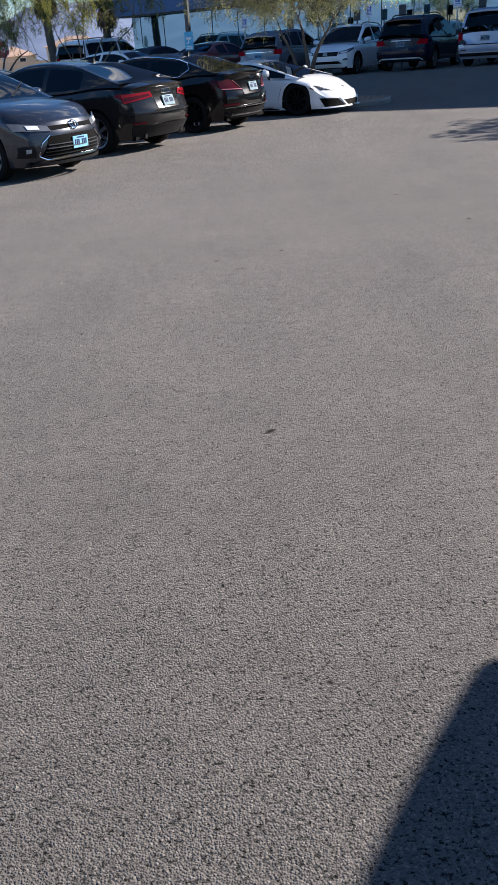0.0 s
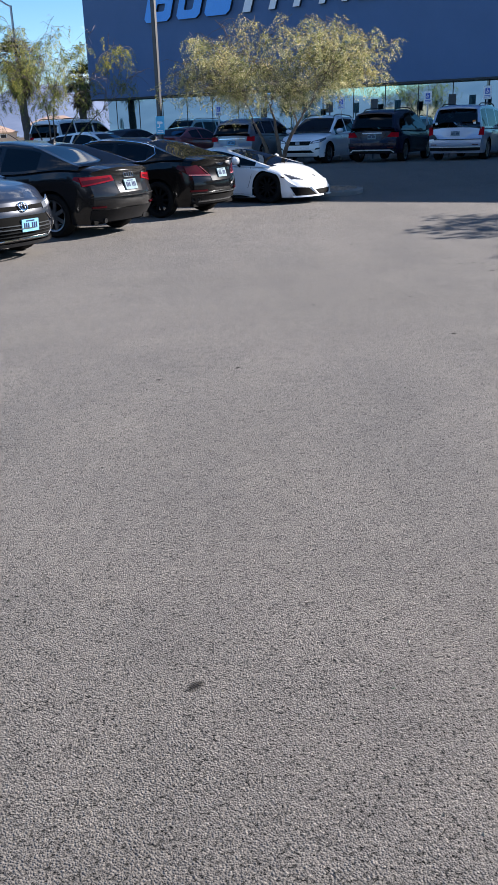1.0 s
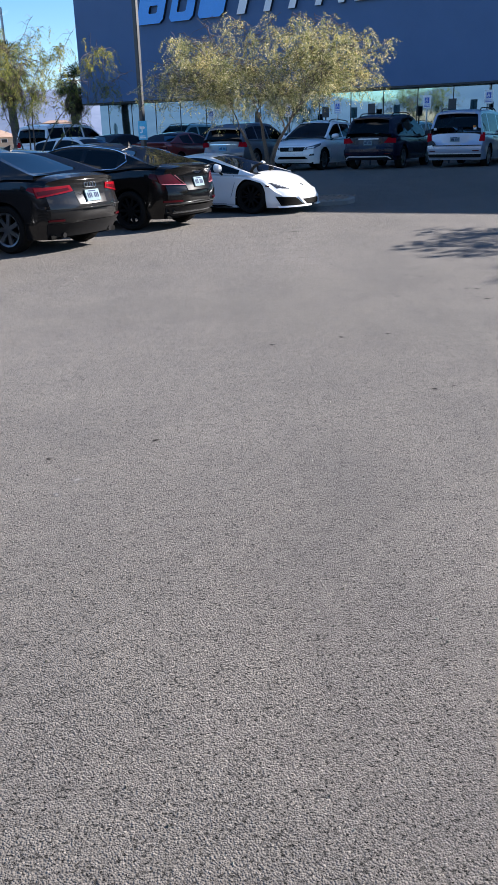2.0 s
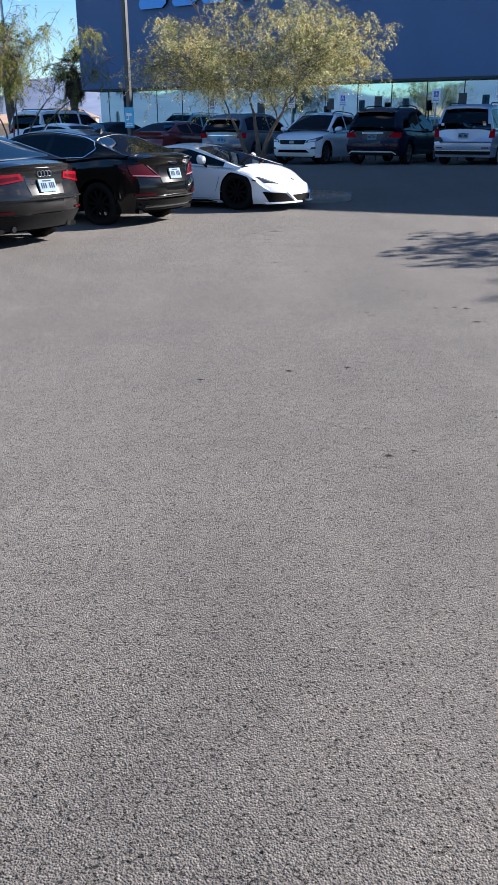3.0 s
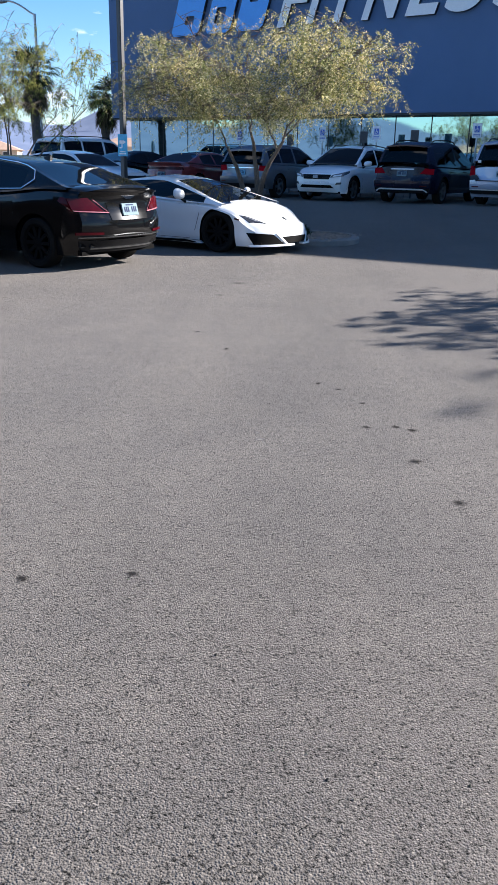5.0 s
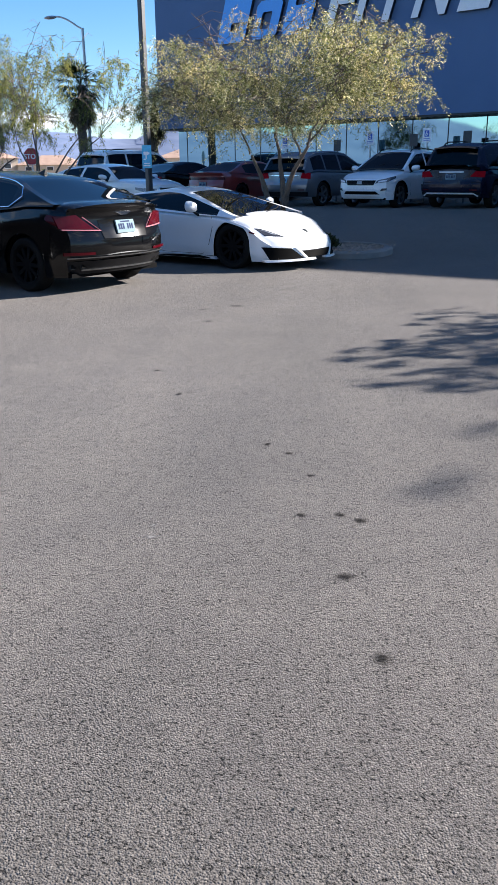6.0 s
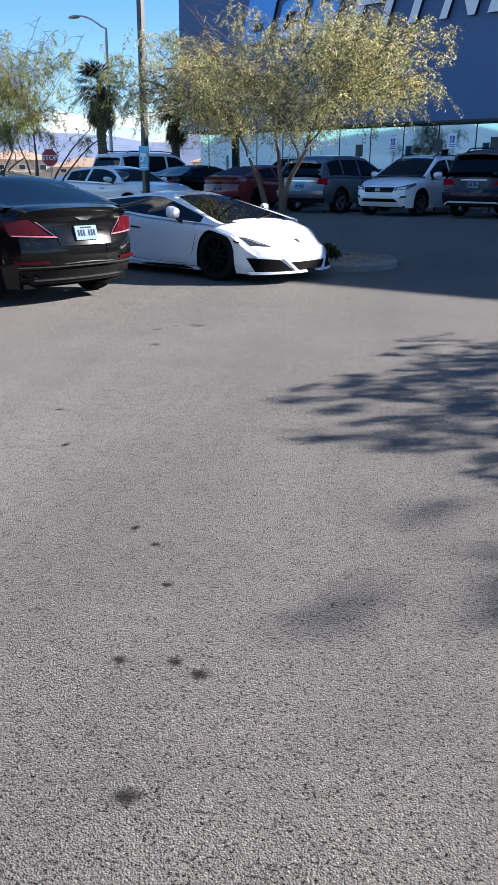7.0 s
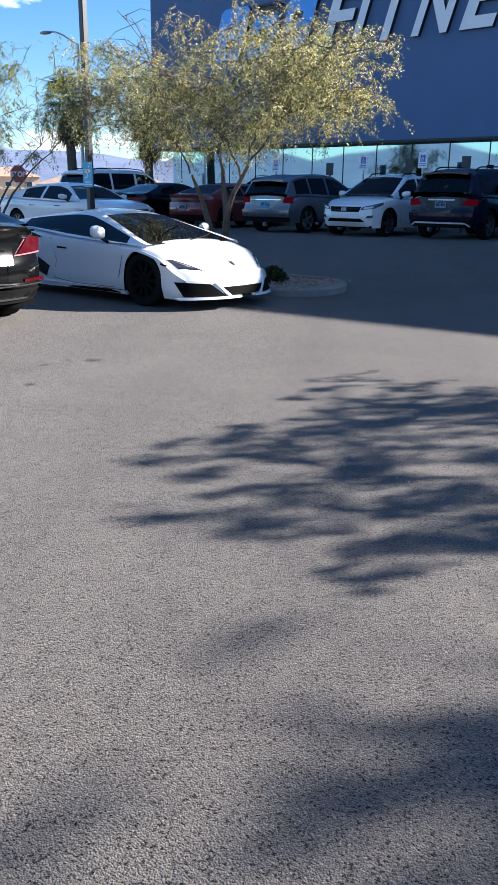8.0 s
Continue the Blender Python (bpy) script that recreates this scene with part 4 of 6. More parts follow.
def audi_like(at):
    sh = shape(SEDAN, L=4.70, W=1.83, sill=0.20, deck=[(-2.35, 1.00), (-2.15, 1.04), (-1.5, 1.05), (-0.8, 0.99), (0.6, 0.95), (1.1, 0.96), (1.7, 0.90), (2.15, 0.79), (2.35, 0.70)])
    c = build_car("sedan", sh, DARKGREY_PAINT, "dark grey four-door sedan with tinted windows", at, SG, None, SW, ALLOY, 7)
    r = sh.rear_pt
    both("tail_light", r, [(0.36, 0.845), (0.88, 0.775), (0.90, 0.905), (0.40, 0.925)], RED_LENS, c, "bright red tail light", n=10)
    both("tail_light_strip", r, [(0.42, 0.862), (0.86, 0.805), (0.87, 0.86), (0.44, 0.895)], DARK_RED_LENS, c, off=0.016, n=8)
    sides("tail_light_side", sh, [(-2.28, 0.80), (-1.95, 0.88), (-2.00, 0.915), (-2.28, 0.915)], RED_LENS, c)
    part("lid_edge", panel(r, [(-0.74, 0.965), (0.74, 0.965), (0.72, 0.985), (-0.72, 0.985)], 0.012, 12, 2, 0.03), DARKGREY_PAINT, c)
    part("plate_recess", panel(r, [(-0.30, 0.66), (0.30, 0.66), (0.34, 0.86), (-0.34, 0.86)], 0.003, 8, 3), DARKGREY_PAINT, c)
    plate(c, r, 0.0, 0.77)
    for k in range(4):
        bm = bmesh.new()
        y = -0.09 + 0.06 * k
        pts = [r(y + 0.036 * math.cos(a), 0.915 + 0.036 * math.sin(a), 0.012) for a in np.linspace(0, math.tau, 17)]
        strip(bm, pts, 0.005)
        part("badge_ring", bm, CHROME, c)
    part("bumper_step", panel(r, [(-0.82, 0.60), (0.82, 0.60), (0.82, 0.615), (-0.82, 0.615)], 0.012, 12, 1), TRIM, c)
    part("lower_valance", panel(r, [(-0.74, 0.23), (0.74, 0.23), (0.80, 0.42), (-0.80, 0.42)], 0.012, 12, 3), TRIM, c, "black lower bumper")
    both("reflector", r, [(0.58, 0.45), (0.80, 0.45), (0.80, 0.475), (0.58, 0.475)], DARK_RED_LENS, c)
    for sd in (1, -1):
        bm = bmesh.new()
        x = r(0.52 * sd, 0.26).x
        tube(bm, [(x + 0.2, 0.52 * sd, 0.27), (x - 0.04, 0.52 * sd, 0.25)], [0.036, 0.038], 14)
        part("exhaust_tip", bm, TRIM, c)
    seams(c, sh, [[(-0.33, 0.95), (-0.33, 0.40), (-0.30, 0.24)], [(0.88, 0.92), (0.92, 0.6), (0.82, 0.26)], [(-1.05, 0.97), (-1.0, 0.70)]])
    handles(c, sh, (-0.65, 0.40), 0.82, DARKGREY_PAINT)
    mirrors(c, sh, 0.75, 1.02, DARKGREY_PAINT)
    fin(c, sh, -0.75, TRIM)
    return c


def corolla_like(at):
    sh = shape(SEDAN, L=4.64, W=1.78, sill=0.19, front_curve=0.34,
               deck=[(-2.32, 1.05), (-1.5, 1.06), (-0.8, 1.0), (0.6, 0.97), (1.1, 1.0), (1.6, 0.95), (2.0, 0.86), (2.2, 0.78), (2.32, 0.70)])
    c = build_car("sedan", sh, GREY_PAINT, "slate grey compact sedan parked nose out", at, SG, None, SW, ALLOY, 10)
    f = sh.front_pt
    both("headlight", f, [(0.42, 0.62), (0.86, 0.66), (0.88, 0.76), (0.44, 0.69)], HEAD_LENS, c, "clear headlight", n=8)
    sides("headlight_side", sh, [(1.70, 0.74), (2.22, 0.64), (2.22, 0.72), (1.66, 0.79)], HEAD_LENS, c)
    both("headlight_bowl", f, [(0.56, 0.655), (0.70, 0.665), (0.71, 0.715), (0.57, 0.70)], BRIGHT_TRIM, c, off=0.018)
    part("upper_grille", panel(f, [(-0.42, 0.635), (0.42, 0.635), (0.44, 0.685), (-0.44, 0.685)], 0.008, 10, 2), UNDER, c, "slim black upper grille")
    part("lower_grille", panel(f, [(-0.60, 0.29), (0.60, 0.29), (0.46, 0.56), (-0.46, 0.56)], 0.006, 12, 3), UNDER, c, "wide black lower grille")
    for k in range(4):
        z = 0.31 + 0.045 * k
        part("grille_bar", panel(f, [(-0.56 + 0.02 * k, z), (0.56 - 0.02 * k, z), (0.56 - 0.02 * k, z + 0.012), (-0.56 + 0.02 * k, z + 0.012)], 0.014, 12, 1), DARK_METAL, c)
    bm = bmesh.new()
    strip(bm, [f(y, z, 0.012) for y, z in ((-0.46, 0.57), (-0.58, 0.48), (-0.62, 0.32), (-0.50, 0.26), (0.50, 0.26), (0.62, 0.32), (0.58, 0.48), (0.46, 0.57))], 0.011)
    part("grille_surround", bm, CHROME, c)
    for ry, rz, rr in ((0.075, 0.05, 0.008), (0.03, 0.046, 0.006)):
        bm = bmesh.new()
        strip(bm, [f(ry * math.cos(a), 0.675 + rz * math.sin(a), 0.025) for a in np.linspace(0, math.tau, 21)], rr)
        part("badge", bm, CHROME, c, "chrome oval badge drawn plain")
    plate(c, f, 0.05, 0.44, PLATE_BLUE, off=0.025)
    both("fog_light", f, [(0.72, 0.37), (0.775, 0.37), (0.775, 0.42), (0.72, 0.42)], CLEAR_LENS, c, n=3)
    both("fog_recess", f, [(0.64, 0.30), (0.86, 0.32), (0.85, 0.46), (0.68, 0.46)], TRIM, c, off=0.006)
    part("chin", panel(f, [(-0.78, 0.185), (0.78, 0.185), (0.76, 0.225), (-0.76, 0.225)], 0.03, 12, 1), TRIM, c)
    seams(c, sh, [[(-0.33, 0.95), (-0.33, 0.40), (-0.30, 0.24)], [(0.88, 0.92), (0.95, 0.6), (0.82, 0.26)]])
    handles(c, sh, (-0.65, 0.40), 0.82, GREY_PAINT)
    mirrors(c, sh, 0.75, 1.04, GREY_PAINT)
    for y0, y1, x0, x1 in ((0.10, 0.62, 1.12, 0.85), (-0.5, 0.05, 1.12, 0.9)):
        wiper(c, sh, [Vector((x0, y0, sh.deck(x0) + 0.05)), Vector((x1, y1, soft(x1, sh.roof_t) + 0.035))])
    return c


def suv_rear(name, sh, mat, label, at, windows, lamp, lamp_mat, plate_z, rims=ALLOY, trim=None, group="cars parked by the gym", glass=UG, spokes=5, category="car", plate_mat=None):
    """A tall car seen from behind: lamps, plate, bumper, wiper, rails."""
    c = build_car(name, sh, mat, label, at, glass, None, windows, rims, spokes, group, category=category)
    r = sh.rear_pt
    both("tail_light", r, lamp, lamp_mat, c, "red tail light", n=6)
    plate(c, r, 0.0, plate_z, plate_mat)
    part("rear_bumper", panel(r, [(-0.86, 0.46), (0.86, 0.46), (0.88, 0.66), (-0.88, 0.66)], 0.05, 12, 3, 0.08), mat, c)
    part("lower_bumper", panel(r, [(-0.84, 0.32), (0.84, 0.32), (0.86, 0.45), (-0.86, 0.45)], 0.045, 12, 2, 0.08), TRIM, c, "black lower bumper")
    both("reflector", r, [(0.60, 0.50), (0.80, 0.50), (0.80, 0.53), (0.60, 0.53)], DARK_RED_LENS, c, off=0.056)
    x0 = glass[0]
    wiper(c, sh, [Vector((x0 - 0.02, 0.0, sh.deck(x0) + 0.10)), Vector((x0 + 0.05, -0.42, sh.deck(x0) + 0.16))])
    part("roof_spoiler", panel(lambda a, b, o: Vector((b - 0.0, a, soft(glass[1] + 0.02, sh.roof_t) + 0.03 - 0.05 * (a / 0.7) ** 2 + o)), [(-0.60, glass[1] - 0.16), (0.60, glass[1] - 0.16), (0.62, glass[1] + 0.1), (-0.62, glass[1] + 0.1)], 0.02, 8, 2, 0.04), mat, c)
    seams(c, sh, [[(-0.33, 1.02), (-0.33, 0.50), (-0.30, 0.34)], [(0.85, 1.0), (0.92, 0.7), (0.85, 0.36)], [(-1.12, 1.04), (-1.05, 0.84)]])
    handles(c, sh, (-0.85, 0.30), 0.92, mat)
    mirrors(c, sh, 0.85, 1.13, mat, (0.12, 0.24, 0.18))
    return c


UW = [(-1.95, -1.28), (-1.2, -0.36), (-0.26, 0.9)]


def pathfinder_like(at):
    sh = shape(SUV, L=4.95, W=1.96, roof=[(-2.38, 1.08), (-2.18, 1.60), (-1.5, 1.73), (-0.3, 1.77), (0.25, 1.72), (1.3, 1.10)])
    c = suv_rear("suv", sh, NAVY_PAINT, "dark navy blue seven-seat suv parked nose in", at, UW, [(0.55, 0.86), (0.93, 0.84), (0.93, 1.00), (0.68, 1.01)], SHADE_LENS, 0.86, rims=ALLOY, glass=(-2.38, -2.12, 0.3, 1.3))
    r = sh.rear_pt
    part("garnish", panel(r, [(-0.36, 0.965), (0.36, 0.965), (0.36, 1.00), (-0.36, 1.00)], 0.02, 8, 1), BRIGHT_TRIM, c, "chrome strip over the plate")
    part("bumper_trim", panel(r, [(-0.70, 0.40), (0.70, 0.40), (0.66, 0.44), (-0.66, 0.44)], 0.062, 10, 1), BRIGHT_TRIM, c)
    both("bumper_trim_end", r, [(0.70, 0.40), (0.80, 0.33), (0.82, 0.36), (0.68, 0.44)], BRIGHT_TRIM, c, off=0.062)
    both("fog_lens", r, [(0.60, 0.70), (0.86, 0.70), (0.86, 0.715), (0.60, 0.715)], TRIM, c, off=0.01)
    rails(c, sh, -1.75, 0.35, 0.56, TRIM)
    return c


def minivan(at):
    sh = shape(SUV, L=5.0, W=1.88, roof_w=1.34, wheel_r=0.345, sill=0.24, wheels=(1.62, -1.45), rear_curve=0.10,
               deck=[(-2.5, 1.02), (-1.8, 1.05), (0.6, 1.0), (1.5, 1.03), (2.1, 0.93), (2.4, 0.82), (2.5, 0.72)],
               roof=[(-2.44, 1.05), (-2.32, 1.66), (-1.9, 1.74), (-0.3, 1.76), (0.4, 1.70), (1.7, 1.05)],
               plan_w=[(-2.5, 0.93), (-2.3, 0.98), (-1.2, 1.0), (1.2, 1.0), (2.0, 0.95), (2.5, 0.80)])
    c = suv_rear("minivan", sh, SILVER_PAINT, "pale silver-blue minivan with a dented bumper corner", at, [(-2.2, -1.5), (-1.42, -0.2), (-0.1, 1.1)], [(0.76, 0.80), (0.93, 0.80), (0.93, 1.06), (0.80, 1.06)], SHADE_LENS, 0.86, glass=(-2.44, -2.28, 0.4, 1.7), plate_mat=PLATE_WHITE)
    r = sh.rear_pt
    part("plate_recess", panel(r, [(-0.40, 0.76), (0.40, 0.76), (0.46, 0.97), (-0.46, 0.97)], 0.004, 8, 2), SILVER_PAINT, c)
    part("bumper_step", panel(r, [(-0.86, 0.67), (0.86, 0.67), (0.86, 0.69), (-0.86, 0.69)], 0.06, 10, 1, 0.09), TRIM, c)
    part("bumper_strip", panel(r, [(-0.86, 0.42), (0.86, 0.42), (0.86, 0.45), (-0.86, 0.45)], 0.06, 10, 1), SIGN_WHITE, c, "pale lower bumper strip")
    part("bumper_scrape", panel(r, [(0.60, 0.72), (0.86, 0.60), (0.90, 0.80), (0.72, 0.84)], 0.058, 6, 4, 0.01), DARK_METAL, c, "dark scrape with bare white edge")
    part("bumper_chip", panel(r, [(0.66, 0.60), (0.84, 0.58), (0.88, 0.68), (0.72, 0.70)], 0.062, 4, 3, 0.01), SIGN_WHITE, c)
    for y, z, m in ((-0.62, 1.20, SIGN_WHITE), (-0.60, 1.25, AMBER_LENS), (0.66, 1.20, SIGN_WHITE)):
        p = Vector((-2.43, y, z - 0.02))
        part("window_sticker", boxed(p.x - 0.012, p.x, y - 0.045, y + 0.045, z - 0.05, z + 0.02), m, c, smooth=False)
    rails(c, sh, -1.9, 0.3, 0.62, DARK_METAL)
    return c


def cayenne_like(at):
    sh = shape(SUV, L=4.80, W=1.93, roof=[(-2.33, 1.06), (-2.08, 1.50), (-1.5, 1.64), (-0.3, 1.69), (0.25, 1.64), (1.3, 1.08)])
    c = suv_rear("suv", sh, GREYSUV_PAINT, "dark silver suv with tinted glass parked nose in", at, UW, [(0.62, 0.86), (0.93, 0.84), (0.93, 1.02), (0.66, 1.02)], SHADE_LENS, 0.80, plate_mat=PLATE_BLUE)
    r = sh.rear_pt
    part("lid_strip", panel(r, [(-0.56, 0.93), (0.56, 0.93), (0.56, 0.955), (-0.56, 0.955)], 0.012, 8, 1), CHROME, c)
    bm = bmesh.new()
    strip(bm, [sh.cabin_pt(x, 10) + Vector((0, -0.006, 0.004)) for x in np.linspace(-1.95, 0.9, 9)], 0.010)
    part("window_trim", bm, CHROME, c)
    return c


def expedition_like(at):
    sh = shape(SUV, L=5.35, W=2.03, roof_w=1.46, wheel_r=0.41, sill=0.38, wheels=(1.75, -1.45), rear_curve=0.08,
               deck=[(-2.675, 1.14), (0.8, 1.16), (1.5, 1.20), (2.2, 1.14), (2.675, 1.0)],
               roof=[(-2.62, 1.16), (-2.52, 1.82), (-2.0, 1.90), (-0.3, 1.93), (0.5, 1.88), (1.45, 1.20)],
               plan_w=[(-2.675, 0.94), (-2.3, 0.98), (-1.2, 1.0), (1.6, 1.0), (2.3, 0.97), (2.675, 0.9)])
    c = suv_rear("suv", sh, WHITE_PAINT, "large white suv with black rear glass", at, [(-2.4, -1.45), (-1.35, -0.2), (-0.08, 1.0)], [(0.74, 0.98), (0.95, 0.98), (0.95, 1.20), (0.66, 1.20)], SHADE_LENS, 0.92, glass=(-2.62, -2.5, 0.5, 1.45), rims=ALLOY)
    r = sh.rear_pt
    part("lid_strip", panel(r, [(-0.72, 1.04), (0.72, 1.04), (0.72, 1.08), (-0.72, 1.08)], 0.012, 8, 1), SILVER_PAINT, c)
    sides("tail_light_side", sh, [(-2.6, 0.98), (-2.35, 1.02), (-2.40, 1.10), (-2.6, 1.10)], SHADE_LENS, c)
    rails(c, sh, -2.1, 0.5, 0.66, TRIM)
    return c


def lexus_like(at):
    sh = shape(SUV, L=4.77, W=1.885, sill=0.24, front_curve=0.32,
               deck=[(-2.385, 1.04), (-1.8, 1.12), (0.6, 1.05), (1.1, 1.07), (1.7, 1.0), (2.15, 0.90), (2.385, 0.80)],
               roof=[(-2.33, 1.06), (-2.0, 1.50), (-1.5, 1.62), (-0.3, 1.68), (0.2, 1.63), (1.25, 1.08)])
    c = build_car("suv", sh, PEARL_PAINT, "pearl white crossover suv parked nose out", at, (-2.33, -1.95, 0.28, 1.25), None, [(-1.9, -1.3), (-1.2, -0.36), (-0.26, 0.9)], ALLOY, 5, "cars parked by the gym")
    f = sh.front_pt
    part("grille", panel(f, [(-0.44, 0.66), (0.44, 0.66), (0.50, 0.80), (-0.50, 0.80)], 0.010, 10, 3), UNDER, c, "dark upper grille")
    for k in range(4):
        z = 0.68 + 0.033 * k
        part("grille_bar", panel(f, [(-0.44 - 0.012 * k, z), (0.44 + 0.012 * k, z), (0.44 + 0.012 * k, z + 0.009), (-0.44 - 0.012 * k, z + 0.009)], 0.018, 10, 1), DARK_METAL, c)
    part("badge", panel(f, [(-0.085, 0.69), (0.085, 0.69), (0.075, 0.78), (-0.075, 0.78)], 0.03, 4, 4), ALLOY, c, "chrome oval badge drawn plain")
    part("lower_grille", panel(f, [(-0.62, 0.36), (0.62, 0.36), (0.46, 0.60), (-0.46, 0.60)], 0.006, 10, 3), PEARL_PAINT, c)
    part("lower_intake", panel(f, [(-0.60, 0.40), (0.60, 0.40), (0.50, 0.49), (-0.50, 0.49)], 0.014, 10, 2), UNDER, c)
    part("bumper_bar", panel(f, [(-0.46, 0.535), (0.46, 0.535), (0.44, 0.60), (-0.44, 0.60)], 0.016, 10, 2), SIGN_WHITE, c)
    both("headlight", f, [(0.48, 0.71), (0.84, 0.76), (0.88, 0.88), (0.54, 0.80)], HEAD_LENS, c, "clear headlight with dark bowls", n=8)
    both("headlight_bowl", f, [(0.56, 0.735), (0.78, 0.77), (0.80, 0.82), (0.58, 0.785)], BRIGHT_TRIM, c, off=0.018)
    sides("headlight_side", sh, [(1.80, 0.86), (2.28, 0.76), (2.28, 0.86), (1.76, 0.92)], HEAD_LENS, c)
    both("fog_light", f, [(0.64, 0.50), (0.80, 0.52), (0.80, 0.58), (0.68, 0.57)], SMOKED_LENS, c, n=4)
    seams(c, sh, [[(-0.33, 1.02), (-0.33, 0.50), (-0.30, 0.34)], [(0.85, 1.0), (0.92, 0.7), (0.85, 0.36)]])
    handles(c, sh, (-0.85, 0.30), 0.92, PEARL_PAINT)
    mirrors(c, sh, 0.85, 1.13, PEARL_PAINT, (0.12, 0.24, 0.18))
    rails(c, sh, -1.75, 0.25, 0.54, TRIM)
    for y0, y1 in ((0.15, 0.6), (-0.45, 0.05)):
        wiper(c, sh, [Vector((1.15, y0, sh.deck(1.15) + 0.05)), Vector((0.95, y1, soft(0.95, sh.roof_t) + 0.03))])
    return c


def tail_sedan(at, mat, label, lamp_mat, full_bar=False, group="cars parked by the gym"):
    sh = shape(SEDAN, L=4.95, W=1.90, sill=0.22)
    c = build_car("sedan", sh, mat, label, at, SG, None, SW, DARK_ALLOY, 5, group)
    r = sh.rear_pt
    if full_bar:
        part("tail_light_bar", panel(r, [(-0.82, 0.81), (0.82, 0.81), (0.80, 0.90), (-0.80, 0.90)], 0.012, 14, 2), DARK_RED_LENS, c, "full-width red tail light")
        bm = bmesh.new()
        strip(bm, [r(y, z, 0.02) for y, z in ((-0.78, 0.83), (0.78, 0.83), (0.76, 0.885), (-0.76, 0.885), (-0.78, 0.83))], 0.007)
        part("light_line", bm, RED_LENS, c)
    else:
        both("tail_light", r, [(0.46, 0.80), (0.88, 0.79), (0.90, 0.92), (0.48, 0.94)], lamp_mat, c, "red tail light", n=6)
    plate(c, r, 0, 0.66)
    part("lid_edge", panel(r, [(-0.76, 1.0), (0.76, 1.0), (0.74, 1.04), (-0.74, 1.04)], 0.04, 10, 2, 0.06), mat, c)
    part("lower_valance", panel(r, [(-0.76, 0.24), (0.76, 0.24), (0.82, 0.42), (-0.82, 0.42)], 0.012, 10, 2), TRIM, c)
    seams(c, sh, [[(-0.33, 0.95), (-0.33, 0.40), (-0.30, 0.24)], [(0.88, 0.92), (0.92, 0.6), (0.82, 0.26)]])
    handles(c, sh, (-0.65, 0.40), 0.82, mat)
    mirrors(c, sh, 0.75, 1.03, mat)
    return c


def nose_sedan(at, mat, label, group):
    """A saloon seen from the front: lamps, grille, bumper."""
    sh = shape(SEDAN, L=5.0, W=1.92, sill=0.22, wheel_r=0.36, front_curve=0.30,
               deck=[(-2.5, 1.05), (-1.5, 1.08), (-0.8, 1.04), (0.6, 1.0), (1.15, 1.03), (1.7, 0.99), (2.2, 0.92), (2.5, 0.84)],
               plan_w=[(-2.5, 0.84), (-2.0, 0.95), (-1.2, 1.0), (1.2, 1.0), (2.0, 0.95), (2.5, 0.84)])
    c = build_car("sedan", sh, mat, label, at, SG, None, SW, ALLOY, 10, group)
    f = sh.front_pt
    both("headlight", f, [(0.52, 0.66), (0.86, 0.68), (0.86, 0.80), (0.54, 0.78)], CLEAR_LENS, c, "clear round headlight", n=8)
    both("headlight_bowl", f, [(0.60, 0.69), (0.78, 0.70), (0.78, 0.77), (0.61, 0.765)], SMOKED_LENS, c, off=0.018)
    sides("headlight_side", sh, [(1.98, 0.76), (2.36, 0.70), (2.36, 0.79), (1.96, 0.82)], CLEAR_LENS, c)
    part("grille", panel(f, [(-0.44, 0.52), (0.44, 0.52), (0.46, 0.80), (-0.46, 0.80)], 0.010, 10, 3), TRIM, c, "dark mesh grille")
    bm = bmesh.new()
    strip(bm, [f(y, z, 0.014) for y, z in ((-0.44, 0.52), (0.44, 0.52), (0.46, 0.80), (-0.46, 0.80), (-0.44, 0.52))], 0.012)
    part("grille_surround", bm, CHROME, c)
    part("lower_intake", panel(f, [(-0.74, 0.26), (0.74, 0.26), (0.70, 0.42), (-0.70, 0.42)], 0.010, 12, 2), TRIM, c)
    seams(c, sh, [[(-0.33, 0.98), (-0.33, 0.40), (-0.30, 0.24)], [(0.88, 0.96), (0.95, 0.6), (0.82, 0.26)]])
    handles(c, sh, (-0.65, 0.40), 0.86, CHROME)
    mirrors(c, sh, 0.78, 1.08, mat)
    return c


